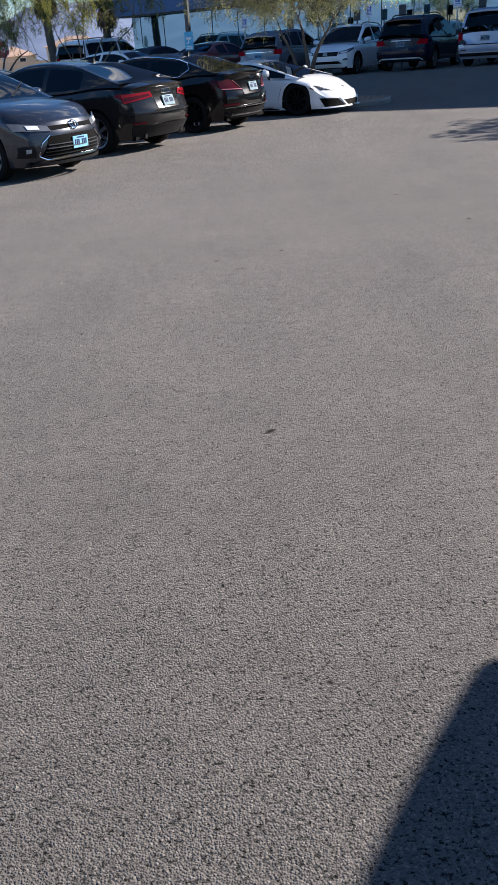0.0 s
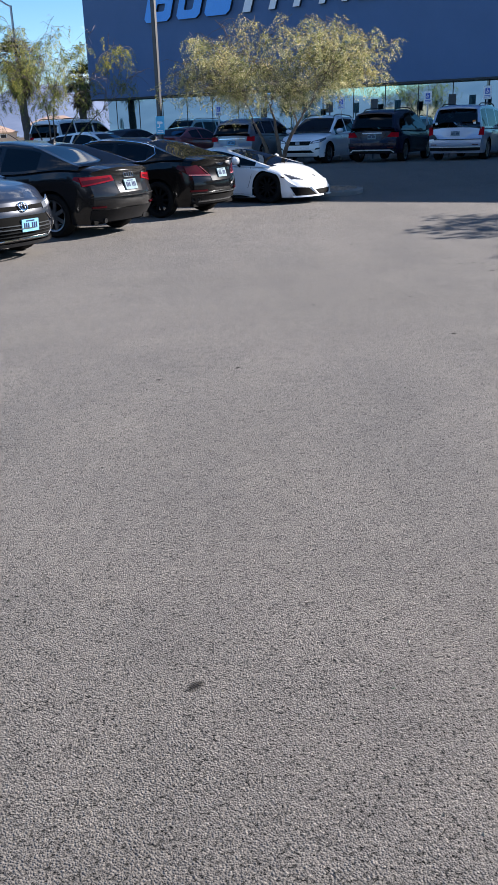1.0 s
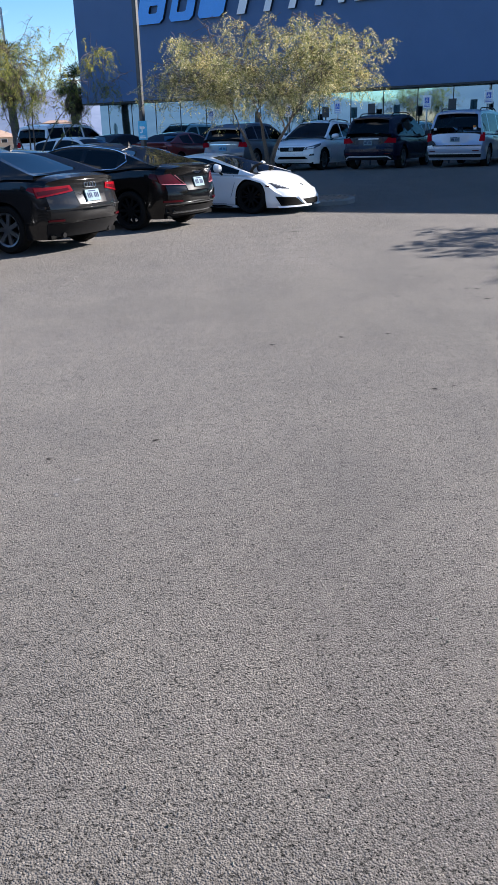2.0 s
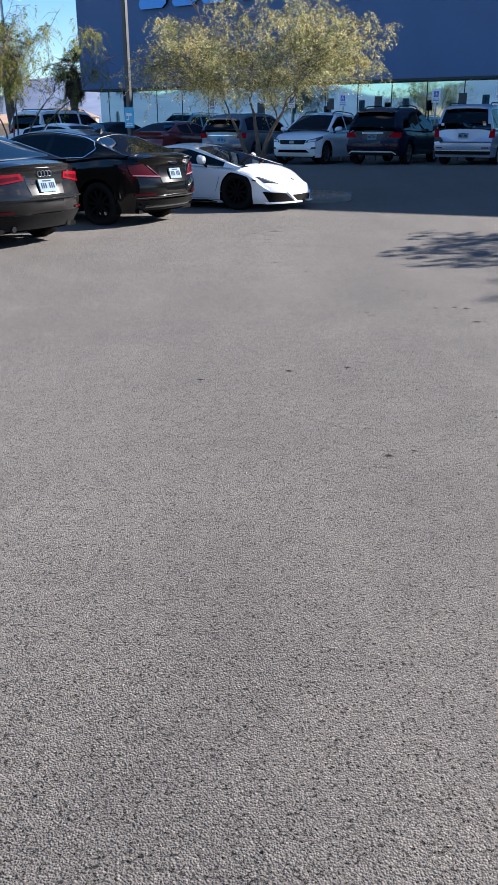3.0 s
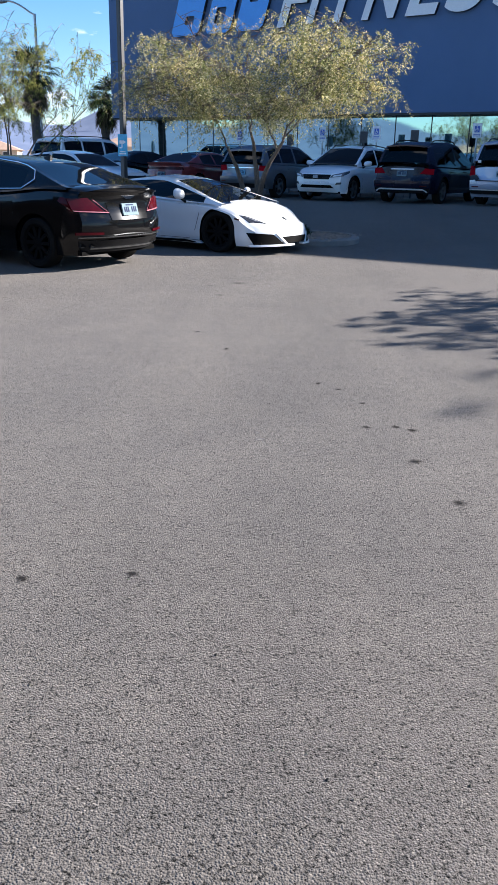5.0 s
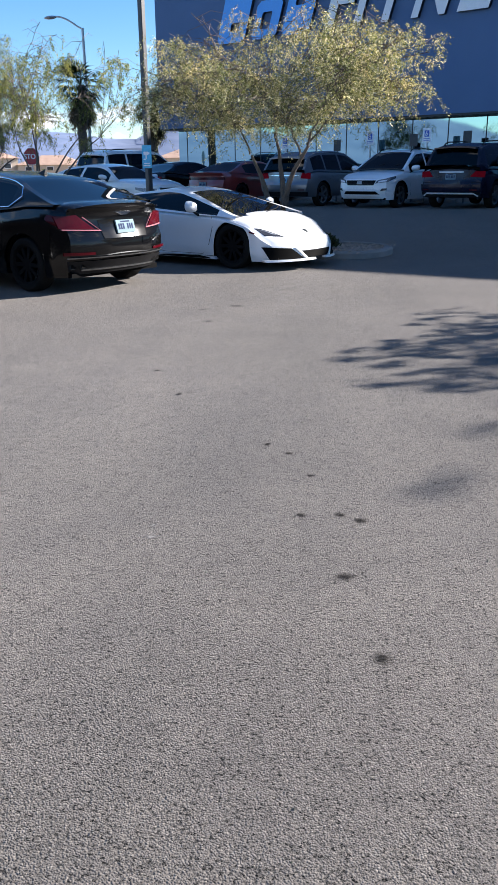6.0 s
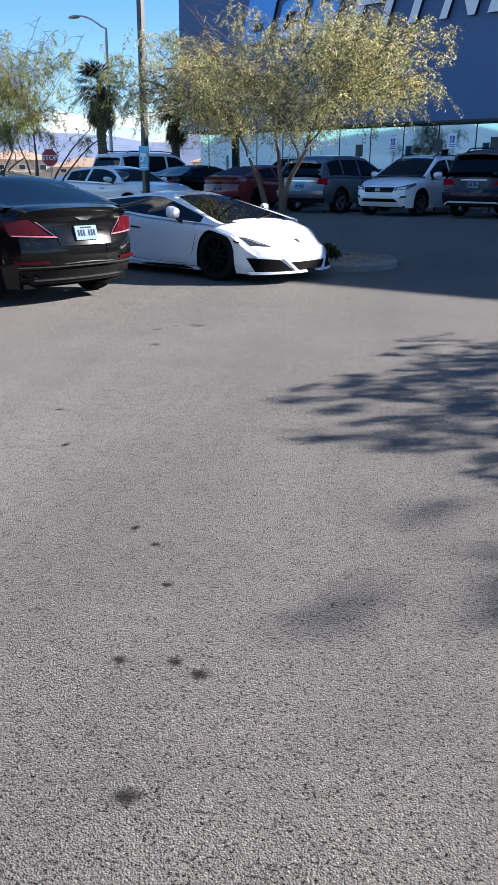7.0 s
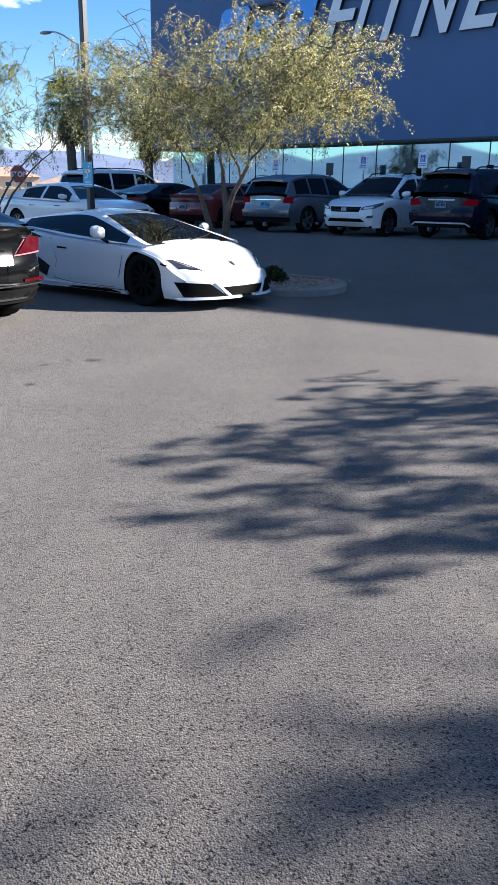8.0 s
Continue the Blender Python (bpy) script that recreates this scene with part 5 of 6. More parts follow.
def pickup(at):
    """A red pickup truck with an open bed, seen from behind."""
    sh = shape(SUV, L=5.4, W=1.98, roof_w=1.42, wheel_r=0.42, sill=0.48, wheels=(1.75, -1.65), rear_curve=0.05,
               deck=[(-2.7, 1.28), (-0.4, 1.28), (0.9, 1.22), (1.5, 1.24), (2.3, 1.18), (2.7, 1.05)],
               roof=[(-0.75, 1.28), (-0.62, 1.82), (0.3, 1.90), (0.8, 1.84), (1.6, 1.24)],
               plan_w=[(-2.7, 0.95), (-2.3, 0.98), (2.0, 1.0), (2.7, 0.9)])
    c = build_car("pickup_truck", sh, RED_PAINT, "dark red pickup truck with a black bumper", at, (-0.75, -0.6, 0.75, 1.6), None, [(-0.5, 0.2), (0.3, 1.0)], DARK_ALLOY, 5, "cars parked by the gym", category="truck")
    r = sh.rear_pt
    both("tail_light", r, [(0.80, 0.86), (0.95, 0.86), (0.95, 1.18), (0.80, 1.18)], RED_LENS, c, "upright red tail light")
    part("rear_bumper", panel(r, [(-0.95, 0.52), (0.95, 0.52), (0.95, 0.74), (-0.95, 0.74)], 0.16, 10, 3, 0.2), TRIM, c, "black steel bumper")
    part("bumper_strip", panel(r, [(-0.92, 0.745), (0.92, 0.745), (0.92, 0.77), (-0.92, 0.77)], 0.15, 10, 1, 0.16), CHROME, c)
    plate(c, r, 0, 0.64, PLATE_TAN, off=0.175)
    part("tailgate_strip", panel(r, [(-0.76, 1.20), (0.76, 1.20), (0.76, 1.24), (-0.76, 1.24)], 0.012, 8, 1), TRIM, c)
    part("bed_liner", boxed(-2.55, -0.9, -0.8, 0.8, 1.285, 1.32), TRIM, c, "black bed cover", smooth=False)
    mirrors(c, sh, 0.95, 1.34, TRIM, (0.12, 0.26, 0.24))
    return c


DARKGREY_PAINT = paint("dark_grey_paint", (0.012, 0.012, 0.013), 0.22, 0.4, 0.5, 0.02, 0.3)
supercar(upright(-9.95, 18.45, None, 0))
genesis_like(upright(-10.75, 15.06, None, 180))
audi_like(upright(-10.65, 11.95, None, 180))
corolla_like(upright(-10.25, 9.08, None, 0))
lexus_like(upright(-13.55, 32.0, None, -90))
pathfinder_like(upright(-10.7, 32.1, None, 90))
minivan(upright(-7.78, 32.2, None, 90))
cayenne_like(upright(-16.35, 32.0, None, 90))
tail_sedan(upright(-19.9, 32.3, None, 90), RED_PAINT, "dark red sedan with a full-width tail light", RED_LENS, True)
tail_sedan(upright(-23.0, 32.3, None, 90), BLACK_PAINT, "black sedan parked nose in by the glass", RED_LENS)
expedition_like(upright(-26.6, 33.4, None, 90))
nose_sedan(upright(-19.30, 25.0, None, 1.0), WHITE_PAINT, "white luxury saloon with chrome grille waiting in the lane", "cars in the lane")
nose_sedan(upright(-16.6, 15.0, None, 180), SILVER_PAINT, "pale silver sedan parked nose to nose behind", "parked cars")
pickup(upright(-4.15, 31.9, None, 90))

# unseen suv added beside the walk to cast a shadow edge at the start
pathfinder_like(upright(3.78, 3.6, None, 0)).name = "suv"


# trees
def leaf_cards(rng, anchors, count, length, width, droop, spread):
    """Small leaflets in hanging tufts: each tuft a short drooping spray with leaflets set along it."""
    verts, faces = [], []
    each = 28
    for k in range(count // each):
        p, d = anchors[rng.randrange(len(anchors))]
        a = rng.uniform(0, math.tau)
        start = p + Vector((rng.gauss(0, spread), rng.gauss(0, spread), rng.gauss(0, spread * 0.7)))
        spray = (Vector((math.cos(a), math.sin(a), 0)) * 0.55 + d * 0.35 + Vector((0, 0, rng.uniform(-0.2, 0.35) - droop))).normalized()
        reach = rng.uniform(0.14, 0.36)
        for m in range(each):
            t = m / each
            q = start + spray * reach * t + Vector((rng.gauss(0, 0.016), rng.gauss(0, 0.016), rng.gauss(0, 0.016) - droop * reach * 0.5 * t * t))
            b = rng.uniform(0, math.tau)
            way = (spray * 0.5 + Vector((math.cos(b), math.sin(b), rng.uniform(-0.8, 0.3)))).normalized()
            ln, w = length * rng.uniform(0.6, 1.3), width * rng.uniform(0.7, 1.3)
            side = way.cross(Vector((rng.uniform(-1, 1), rng.uniform(-1, 1), rng.uniform(-1, 1)))).normalized() * w
            mid = q + way * ln * 0.5
            end = q + way * ln + Vector((0, 0, -droop * ln * 0.3))
            i = len(verts)
            verts += [q, mid + side, mid - side, end]
            faces.append((i, i + 1, i + 3, i + 2))
    me = bpy.data.meshes.new("crown")
    me.from_pydata(verts, [], faces)
    return me


def tree(label, at, stems, centre, radii, boughs, leaves, seed, leaf, leaf_len=0.10, leaf_w=0.014, base_r=0.10, droop=0.5, spread=0.13, bare=0.15, thin_side=0.0, group="desert trees", twigs=10, low=-0.75):
    """A many-stemmed desert tree: leaning stems, boughs that seek the crown's rim, twigs, and small hanging leaves."""
    rng = random.Random(seed)
    root = thing("tree", label, "tree", at, group)
    nodes, thin = [], bmesh.new()
    c, r = Vector(centre), Vector(radii)
    for k, (ang, lean, ln) in enumerate(stems):
        p = Vector((0.04 * math.cos(ang), 0.04 * math.sin(ang), -0.05))
        pts, rad = [p.copy()], [base_r * 1.25]
        d = Vector((math.cos(ang) * lean * 0.4, math.sin(ang) * lean * 0.4, 1)).normalized()
        n = 8
        for i in range(n):
            d = (d + Vector((rng.gauss(0, 0.11) + 0.2 * lean * math.cos(ang), rng.gauss(0, 0.11) + 0.2 * lean * math.sin(ang), 0.0))).normalized()
            p = p + d * ln / n
            pts.append(p.copy())
            rad.append(base_r * (1 - 0.72 * (i + 1) / n))
            if i >= n * 0.4:
                nodes.append((p.copy(), rad[-1], d.copy()))
        bm = bmesh.new()
        tube(bm, pts, rad, 9)
        part("trunk", bm, BARK, root, "leaning grey-brown stem" if k == 0 else "")
    goals = []
    while len(goals) < boughs:
        v = Vector((rng.uniform(-1, 1), rng.uniform(-1, 1), rng.uniform(low, 1)))
        if 0.30 < v.length < 1.0:
            lump = 0.88 + 0.20 * noise.noise(v * 1.9 + Vector((seed, 0, 0)))
            goals.append(c + Vector((v.x * r.x, v.y * r.y, v.z * r.z)) * lump)
    fork = Vector((0, 0, c.z - r.z))
    goals.sort(key=lambda g: (g - fork).length)
    anchors = []
    for g in goals:
        best = min(nodes, key=lambda nd: (nd[0] - g).length + 0.25 * (nd[0] - fork).length + (3 if nd[1] < 0.008 else 0))
        p0, r0, d0 = best
        span = (g - p0).length
        r1 = min(r0 * 0.75, 0.012 + 0.022 * span)
        pts, rad = [], []
        n = 7
        bend = Vector((rng.gauss(0, 0.10), rng.gauss(0, 0.10), rng.uniform(0.05, 0.20))) * span
        for i in range(n + 1):
            t = i / n
            q = p0.lerp(g, t) + bend * (4 * t * (1 - t)) * 0.6 + d0 * span * 0.25 * t * (1 - t) + Vector((rng.gauss(0, 0.02), rng.gauss(0, 0.02), rng.gauss(0, 0.02)))
            pts.append(q)
            rad.append(max(0.005, r1 * (1 - 0.8 * t)))
            if t > 0.3:
                nodes.append((q, rad[-1], (g - p0).normalized()))
        wood = bmesh.new()
        tube(wood, pts, rad, 6)
        part("limb", wood, BARK, root)
        leafless = rng.random() < bare + thin_side * max(0.0, (c.x - g.x) / r.x)
        for k in range(twigs):
            t = rng.uniform(0.45, 1.0)
            i = min(n - 1, int(t * n))
            q = pts[i].lerp(pts[i + 1], t * n - i)
            a = rng.uniform(0, math.tau)
            way = Vector((math.cos(a), math.sin(a), rng.uniform(-0.5, 0.7))).normalized()
            ln = rng.uniform(0.25, 0.65)
            tw = [q, q + way * ln * 0.5, q + way * ln + Vector((0, 0, -0.10 - 0.2 * droop * ln))]
            tube(thin, tw, [0.006, 0.004, 0.002], 3)
            if not leafless:
                anchors += [(tw[0].lerp(tw[1], s), way) for s in (0.5, 1.0)] + [(tw[1].lerp(tw[2], s), way) for s in (0.3, 0.65, 1.0, 1.0)]
    part("twig_mass", thin, BARK, root)["kind"] = "stuff"
    me = leaf_cards(rng, anchors, leaves, leaf_len, leaf_w, droop, spread)
    me.materials.append(leaf)
    cr = new("crown", me)
    cr.parent = root
    cr["label"] = "loose crown of small yellow-green hanging leaves"
    return root


def palm(at, height, seed, label="fan palm with a skirt of dry fronds", size=1.0):
    rng = random.Random(seed)
    root = thing("palm_tree", label, "palm tree", at, "palms by the street")
    bm = bmesh.new()
    n = 26
    pts = [(0.04 * math.sin(i * 0.3), 0.03 * math.cos(i * 0.23), height * i / n) for i in range(n + 1)]
    tube(bm, pts, [0.22 - 0.05 * i / n + (0.02 if i % 2 else 0) + rng.uniform(-0.01, 0.01) for i in range(n + 1)], 12)
    part("trunk", bm, PALM_BARK, root, "rough brown palm trunk")
    for name, mat, count, lo, hi, ln in (("fronds", PALM_LEAF, 46, -0.75, 1.05, 1.15), ("dry_skirt", DEAD_FROND, 46, -1.4, -0.95, 0.95)):
        verts, faces = [], []
        for k in range(count):
            a, e = rng.uniform(0, math.tau), rng.uniform(lo, hi)
            d = Vector((math.cos(a) * math.cos(e), math.sin(a) * math.cos(e), math.sin(e)))
            s = d.cross(Vector((0, 0, 1))).normalized()
            up = s.cross(d)
            o = Vector((0, 0, height - (0.0 if name == "fronds" else 0.15 + rng.uniform(0, 0.5))))
            st = ln * size * rng.uniform(0.75, 1.15)
            hub = o + d * st * 0.55
            i = len(verts)
            verts += [o + s * 0.02, o - s * 0.02, hub - s * 0.015, hub + s * 0.015]
            faces.append((i, i + 1, i + 2, i + 3))
            for m in range(15):
                b = -1.25 + 2.5 * m / 14
                w = (d * math.cos(b) + s * math.sin(b)).normalized()
                tip = hub + w * st * 0.75 * (1 - 0.25 * abs(b) / 1.25) + Vector((0, 0, -0.22 * st * rng.uniform(0.4, 1.2)))
                mid = hub.lerp(tip, 0.55) + up * 0.03 + Vector((0, 0, 0.06 * st))
                q = w.cross(up).normalized() * 0.028
                i = len(verts)
                verts += [hub, mid + q, tip, mid - q]
                faces.append((i, i + 1, i + 2, i + 3))
        me = bpy.data.meshes.new(name)
        me.from_pydata(verts, [], faces)
        me.materials.append(mat)
        o = new(name, me)
        o.parent = root
    return root


STEMS = [(3.3, 0.34, 1.8), (-0.1, 0.48, 2.0), (2.2, 0.14, 2.0)]
tree("desert tree with leaning stems and sparse yellow-green leaves", upright(-9.7, 20.3, 0.12), STEMS, (-0.12, 0.0, 2.75), (3.2, 2.4, 1.62), 120, 92000, 7, LEAF, base_r=0.085, bare=0.06, thin_side=0.40, twigs=9, low=-0.36, leaf_len=0.040, leaf_w=0.0066, spread=0.08, droop=0.5)
tree("thin desert tree with bare twigs and sparse leaves in the island", upright(-18.0, 21.4, 0.2), [(2.9, 0.30, 2.7), (0.5, 0.18, 2.7), (4.0, 0.10, 2.8), (5.4, 0.20, 2.6), (1.6, 0.12, 2.8), (3.4, 0.5, 2.3)], (0.1, 0.0, 3.1), (3.3, 2.6, 1.8), 70, 20000, 12, LEAF_GREEN, base_r=0.036, bare=0.35, leaf_len=0.06, leaf_w=0.008, spread=0.08, droop=0.8)
tree("desert tree with sparse leaves on the far planting strip", upright(-25.0, 24.5, 0.2), [(2.0, 0.4, 2.4), (0.3, 0.4, 2.4), (4.4, 0.35, 2.4)], (0.0, 0.0, 3.2), (2.4, 2.2, 1.6), 52, 18000, 21, LEAF_GREEN, base_r=0.06, bare=0.25, leaf_len=0.06, leaf_w=0.008, spread=0.08, droop=0.8)
tree("desert tree that throws its shade over the driving lane", upright(1.4, 20.0, None), [(2.9, 0.5, 2.2), (0.2, 0.5, 2.2), (1.2, 0.25, 2.4), (4.4, 0.4, 2.2)], (0.0, 0.0, 3.2), (2.6, 2.1, 1.2), 64, 18000, 31, LEAF, leaf_len=0.10, leaf_w=0.017, base_r=0.09, bare=0.06, thin_side=0.6)
tree("tall desert tree beyond the driving lane", upright(6.7, 23.6, None), [(2.9, 0.2, 5.4), (0.2, 0.2, 5.6)], (0.0, 0.0, 6.9), (1.6, 1.0, 0.5), 18, 1200, 47, LEAF, leaf_len=0.12, leaf_w=0.02, base_r=0.08, bare=0.1, spread=0.30, twigs=7)


# planting island with kerb, gravel and small shrubs
def island(u0, u1, v0, v1, label):
    root = thing("planting_island", label, "island", upright(0, 0, 0))
    n = 12
    def ring(g):
        a, b, c, d = u0 + g, u1 - g, v0 + g, v1 - g
        rr = min((d - c) / 2, 1.1) - 0.001
        out = []
        for cx, cy, s in ((b - rr, c + rr, -90), (b - rr, d - rr, 0), (a + rr, d - rr, 90), (a + rr, c + rr, 180)):
            out += [(cx + rr * math.cos(radians(s + 90 * k / n)), cy + rr * math.sin(radians(s + 90 * k / n))) for k in range(n + 1)]
        return out
    outer, inner = ring(0.0), ring(0.15)
    bm = bmesh.new()
    def loop(pts, z):
        return [(x, y, ground_z(y, x) + z) for x, y in pts]
    rows = [loop(outer, -0.05), loop(ring(0.005), 0.09), loop(ring(0.03), 0.115), loop(ring(0.13), 0.12), loop(inner, 0.12), loop(inner, 0.0)]
    grid_faces(bm, rows, True)
    bmesh.ops.recalc_face_normals(bm, faces=bm.faces)
    part("kerb", bm, CONCRETE, root, "pale concrete kerb")
    bm = bmesh.new()
    mid = [(u0 + u1) / 2, (v0 + v1) / 2]
    c = bm.verts.new((mid[0], mid[1], ground_z(mid[1], mid[0]) + 0.10))
    vs = [bm.verts.new(p) for p in loop(inner, 0.08)]
    for i in range(len(vs)):
        bm.faces.new((c, vs[i], vs[(i + 1) % len(vs)]))
    part("gravel_bed", bm, GRAVEL, root, "brown landscaping gravel")
    rng = random.Random(5)
    verts, faces = [], []
    for k in range(2600):
        x, y = rng.uniform(u0 + 0.2, u1 - 0.2), rng.uniform(v0 + 0.2, v1 - 0.2)
        if u1 - x < 1.0 and abs(y - mid[1]) > 0.8 or x < u1 - 7:
            continue
        s = rng.uniform(0.015, 0.045)
        z = ground_z(y, x) + 0.10
        i = len(verts)
        j = [rng.uniform(0.6, 1.2) * s for _ in range(5)]
        verts += [(x + j[0], y, z), (x, y + j[1], z), (x - j[2], y, z), (x, y - j[3], z), (x + 0.2 * s, y, z + j[4])]
        faces += [(i, i + 1, i + 4), (i + 1, i + 2, i + 4), (i + 2, i + 3, i + 4), (i + 3, i, i + 4)]
    me = bpy.data.meshes.new("gravel")
    me.from_pydata(verts, [], faces)
    me.materials.append(GRAVEL)
    o = new("gravel", me)
    o.parent = root
    o["kind"] = "stuff"


def bush(u, v, size, seed, label, spiky=False):
    rng = random.Random(seed)
    root = thing("shrub", label, "shrub", upright(u, v, ground_z(v, u) + 0.08), "shrubs in the islands")
    verts, faces = [], []
    stems = bmesh.new()
    for k in range(14):
        a, e = rng.uniform(0, math.tau), rng.uniform(0.3, 1.3)
        d = Vector((math.cos(a) * math.cos(e), math.sin(a) * math.cos(e), math.sin(e)))
        tube(stems, [(0, 0, 0), d * size * 0.5, d * size * 0.85], [0.012, 0.008, 0.004], 4)
    for k in range(90 if spiky else 1500):
        a, e = rng.uniform(0, math.tau), rng.uniform(0.1, 1.5)
        d = Vector((math.cos(a) * math.cos(e), math.sin(a) * math.cos(e), math.sin(e)))
        if spiky:
            p, q = Vector((0, 0, 0.02)), d * size * rng.uniform(0.8, 1.1)
            w = 0.02
        else:
            p = d * size * rng.uniform(0.35, 1.0) * (0.8 + 0.3 * noise.noise(d * 3 + Vector((seed, 0, 0))))
            q = p + Vector((rng.uniform(-1, 1), rng.uniform(-1, 1), rng.uniform(-0.6, 1))) * 0.07
            w = 0.014
        s = (q - p).cross(Vector((rng.uniform(-1, 1), rng.uniform(-1, 1), rng.uniform(-1, 1)))).normalized() * w
        m = p.lerp(q, 0.45)
        i = len(verts)
        verts += [p, m + s, q, m - s]
        faces.append((i, i + 1, i + 2, i + 3))
    part("stems", stems, BARK, root)
    me = bpy.data.meshes.new("leaves")
    me.from_pydata(verts, [], faces)
    me.materials.append(BUSH_LEAF)
    o = new("leaves", me)
    o.parent = root


island(-24.5, -7.6, 19.5, 21.25, "planting island with a concrete kerb and brown gravel")
island(0.4, 11.0, 20.2, 22.5, "planting island across the driving lane with gravel")
bush(-8.85, 20.45, 0.27, 3, "small dark shrub in the gravel island")
bush(-19.4, 20.9, 0.45, 4, "spiky dark green plant in the gravel island", True)


# lamp post with a small blue camera sign
def lamp_post(u, v, height):
    root = thing("lamp_post", "tall square bronze parking-lot lamp post on a concrete foot", "lamp post", upright(u, v))
    bm = bmesh.new()
    lathe(bm, [(0.001, 0.42), (0.27, 0.42), (0.30, 0.39), (0.30, -0.02), (0.001, -0.02)], steps=24)
    bmesh.ops.rotate(bm, verts=bm.verts, cent=(0, 0, 0), matrix=Matrix.Rotation(radians(90), 3, "X"))
    part("foot", bm, CONCRETE, root, "round concrete foot")
    part("base_plate", boxed(-0.16, 0.16, -0.16, 0.16, 0.42, 0.445, bevel=0.004), POLE_PAINT, root, smooth=False)
    part("post", boxed(-0.058, 0.058, -0.058, 0.058, 0.445, height, bevel=0.012), POLE_PAINT, root, smooth=False)
    for sd in (1, -1):
        arm = part("arm", boxed(sd * 0.07 if sd > 0 else -0.6, 0.6 if sd > 0 else -0.07, -0.03, 0.03, height - 0.2, height - 0.13), POLE_PAINT, root, smooth=False)
        part("lamp_head", boxed(min(sd * 0.5, sd * 1.1), max(sd * 0.5, sd * 1.1), -0.2, 0.2, height - 0.13, height - 0.03, bevel=0.02), POLE_PAINT, arm, smooth=False)
    return root


def camera_sign(u, v, z, turn):
    root = thing("warning_sign", "small light blue sign with a white camera picture on the post", "sign", upright(u, v, z, turn))
    b = part("sign_board", boxed(-0.135, 0.135, -0.006, 0.004, -0.23, 0.23), SIGN_CYAN, root, smooth=False)
    for x0, x1, z0, z1 in ((-0.085, 0.05, 0.03, 0.10), (0.05, 0.085, 0.045, 0.085), (-0.03, 0.0, -0.05, 0.03), (-0.09, -0.03, -0.065, -0.04), (-0.10, 0.10, -0.19, -0.165), (-0.08, 0.08, -0.145, -0.125)):
        part("white_mark", boxed(x0, x1, -0.010, -0.0062, z0, z1), SIGN_WHITE, b, smooth=False)
    for zz in (-0.16, 0.16):
        part("bracket", boxed(-0.08, 0.08, 0.004, 0.02, zz - 0.015, zz + 0.015), GALVANISED, root, smooth=False)
    return root


lamp_post(-13.66, 20.85, 9.0)
camera_sign(-13.60, 20.755, 1.73, 0)


# accessible-parking signs and plain dark sign backs by the glass
def sign_post(u, v, z, front):
    g = ground_z(v, u)
    root = thing("parking_sign", "white and blue accessible-parking sign on a thin post" if front else "dark back of a parking sign on a thin post", "sign", upright(u, v, g), "signs along the stalls")
    h = z - g
    part("post", boxed(-0.025, 0.025, 0.0, 0.04, -0.05, h + 0.18), GALVANISED if front else SIGN_BACK, root, smooth=False)
    if front:
        b = part("sign_board", boxed(-0.155, 0.155, -0.008, -0.001, h - 0.23, h + 0.23, bevel=0.002), SIGN_WHITE, root, smooth=False)
        q = part("blue_field", boxed(-0.085, 0.085, -0.012, -0.0085, h - 0.05, h + 0.15), SIGN_BLUE, b, smooth=False)
        for x0, x1, z0, z1 in ((-0.02, 0.01, 0.11, 0.135), (-0.02, 0.0, 0.03, 0.10), (-0.02, 0.04, 0.055, 0.07), (0.02, 0.04, 0.0, 0.055), (-0.055, -0.04, 0.0, 0.05), (-0.045, 0.02, -0.02, -0.005)):
            part("white_mark", boxed(x0, x1, -0.015, -0.0122, h + z0, h + z1), SIGN_WHITE, root, smooth=False)
        for k in range(2):
            part("text_bar", boxed(-0.11, 0.11, -0.012, -0.0085, h - 0.12 - 0.05 * k, h - 0.10 - 0.05 * k), SIGN_BLUE, b, smooth=False)
    else:
        part("sign_board", boxed(-0.15, 0.15, -0.008, -0.001, h - 0.2, h + 0.2, bevel=0.002), SIGN_BACK, root, smooth=False)


for u, z in ((-19.47, 2.43), (-15.83, 2.48), (-13.67, 2.51), (-10.07, 2.58), (-7.8, 2.66)):
    sign_post(u, 34.2, z, True)
for u, z in ((-17.42, 2.28), (-14.35, 2.38), (-12.4, 2.42), (-9.22, 2.47), (-7.2, 2.57)):
    sign_post(u, 34.6, z, False)


# wheel stops at the heads of the stalls
def wheel_stop(u, v):
    root = thing("wheel_stop", "pale concrete wheel stop at the head of a stall", "wheel stop", upright(u, v), "wheel stops")
    bm = bmesh.new()
    prof = [(-0.09, 0.0), (-0.075, 0.10), (-0.05, 0.125), (0.05, 0.125), (0.075, 0.10), (0.09, 0.0)]
    grid_faces(bm, [[(x, a, b) for a, b in prof] for x in (-0.9, 0.9)])
    for x in (-0.9, 0.9):
        bm.faces.new([bm.verts.new((x, a, b)) for a, b in prof])
    bmesh.ops.remove_doubles(bm, verts=bm.verts, dist=1e-4)
    part("block", bm, CONCRETE, root, smooth=False)


for k in range(7):
    wheel_stop(-4.9 - 2.9 * k, 34.75)
walkway = part("pavement", boxed(-60, 40, 35.0, GLASS_V - 0.06, -0.1, ground_z(36, -6) + 0.10, bevel=0.01), CONCRETE, smooth=False)
walkway.matrix_basis = pose(0, 0, 0, 0, 0, FRONT_TURN)
tagged(walkway, "raised pale concrete walkway along the glass front", "pavement", kind="structure")


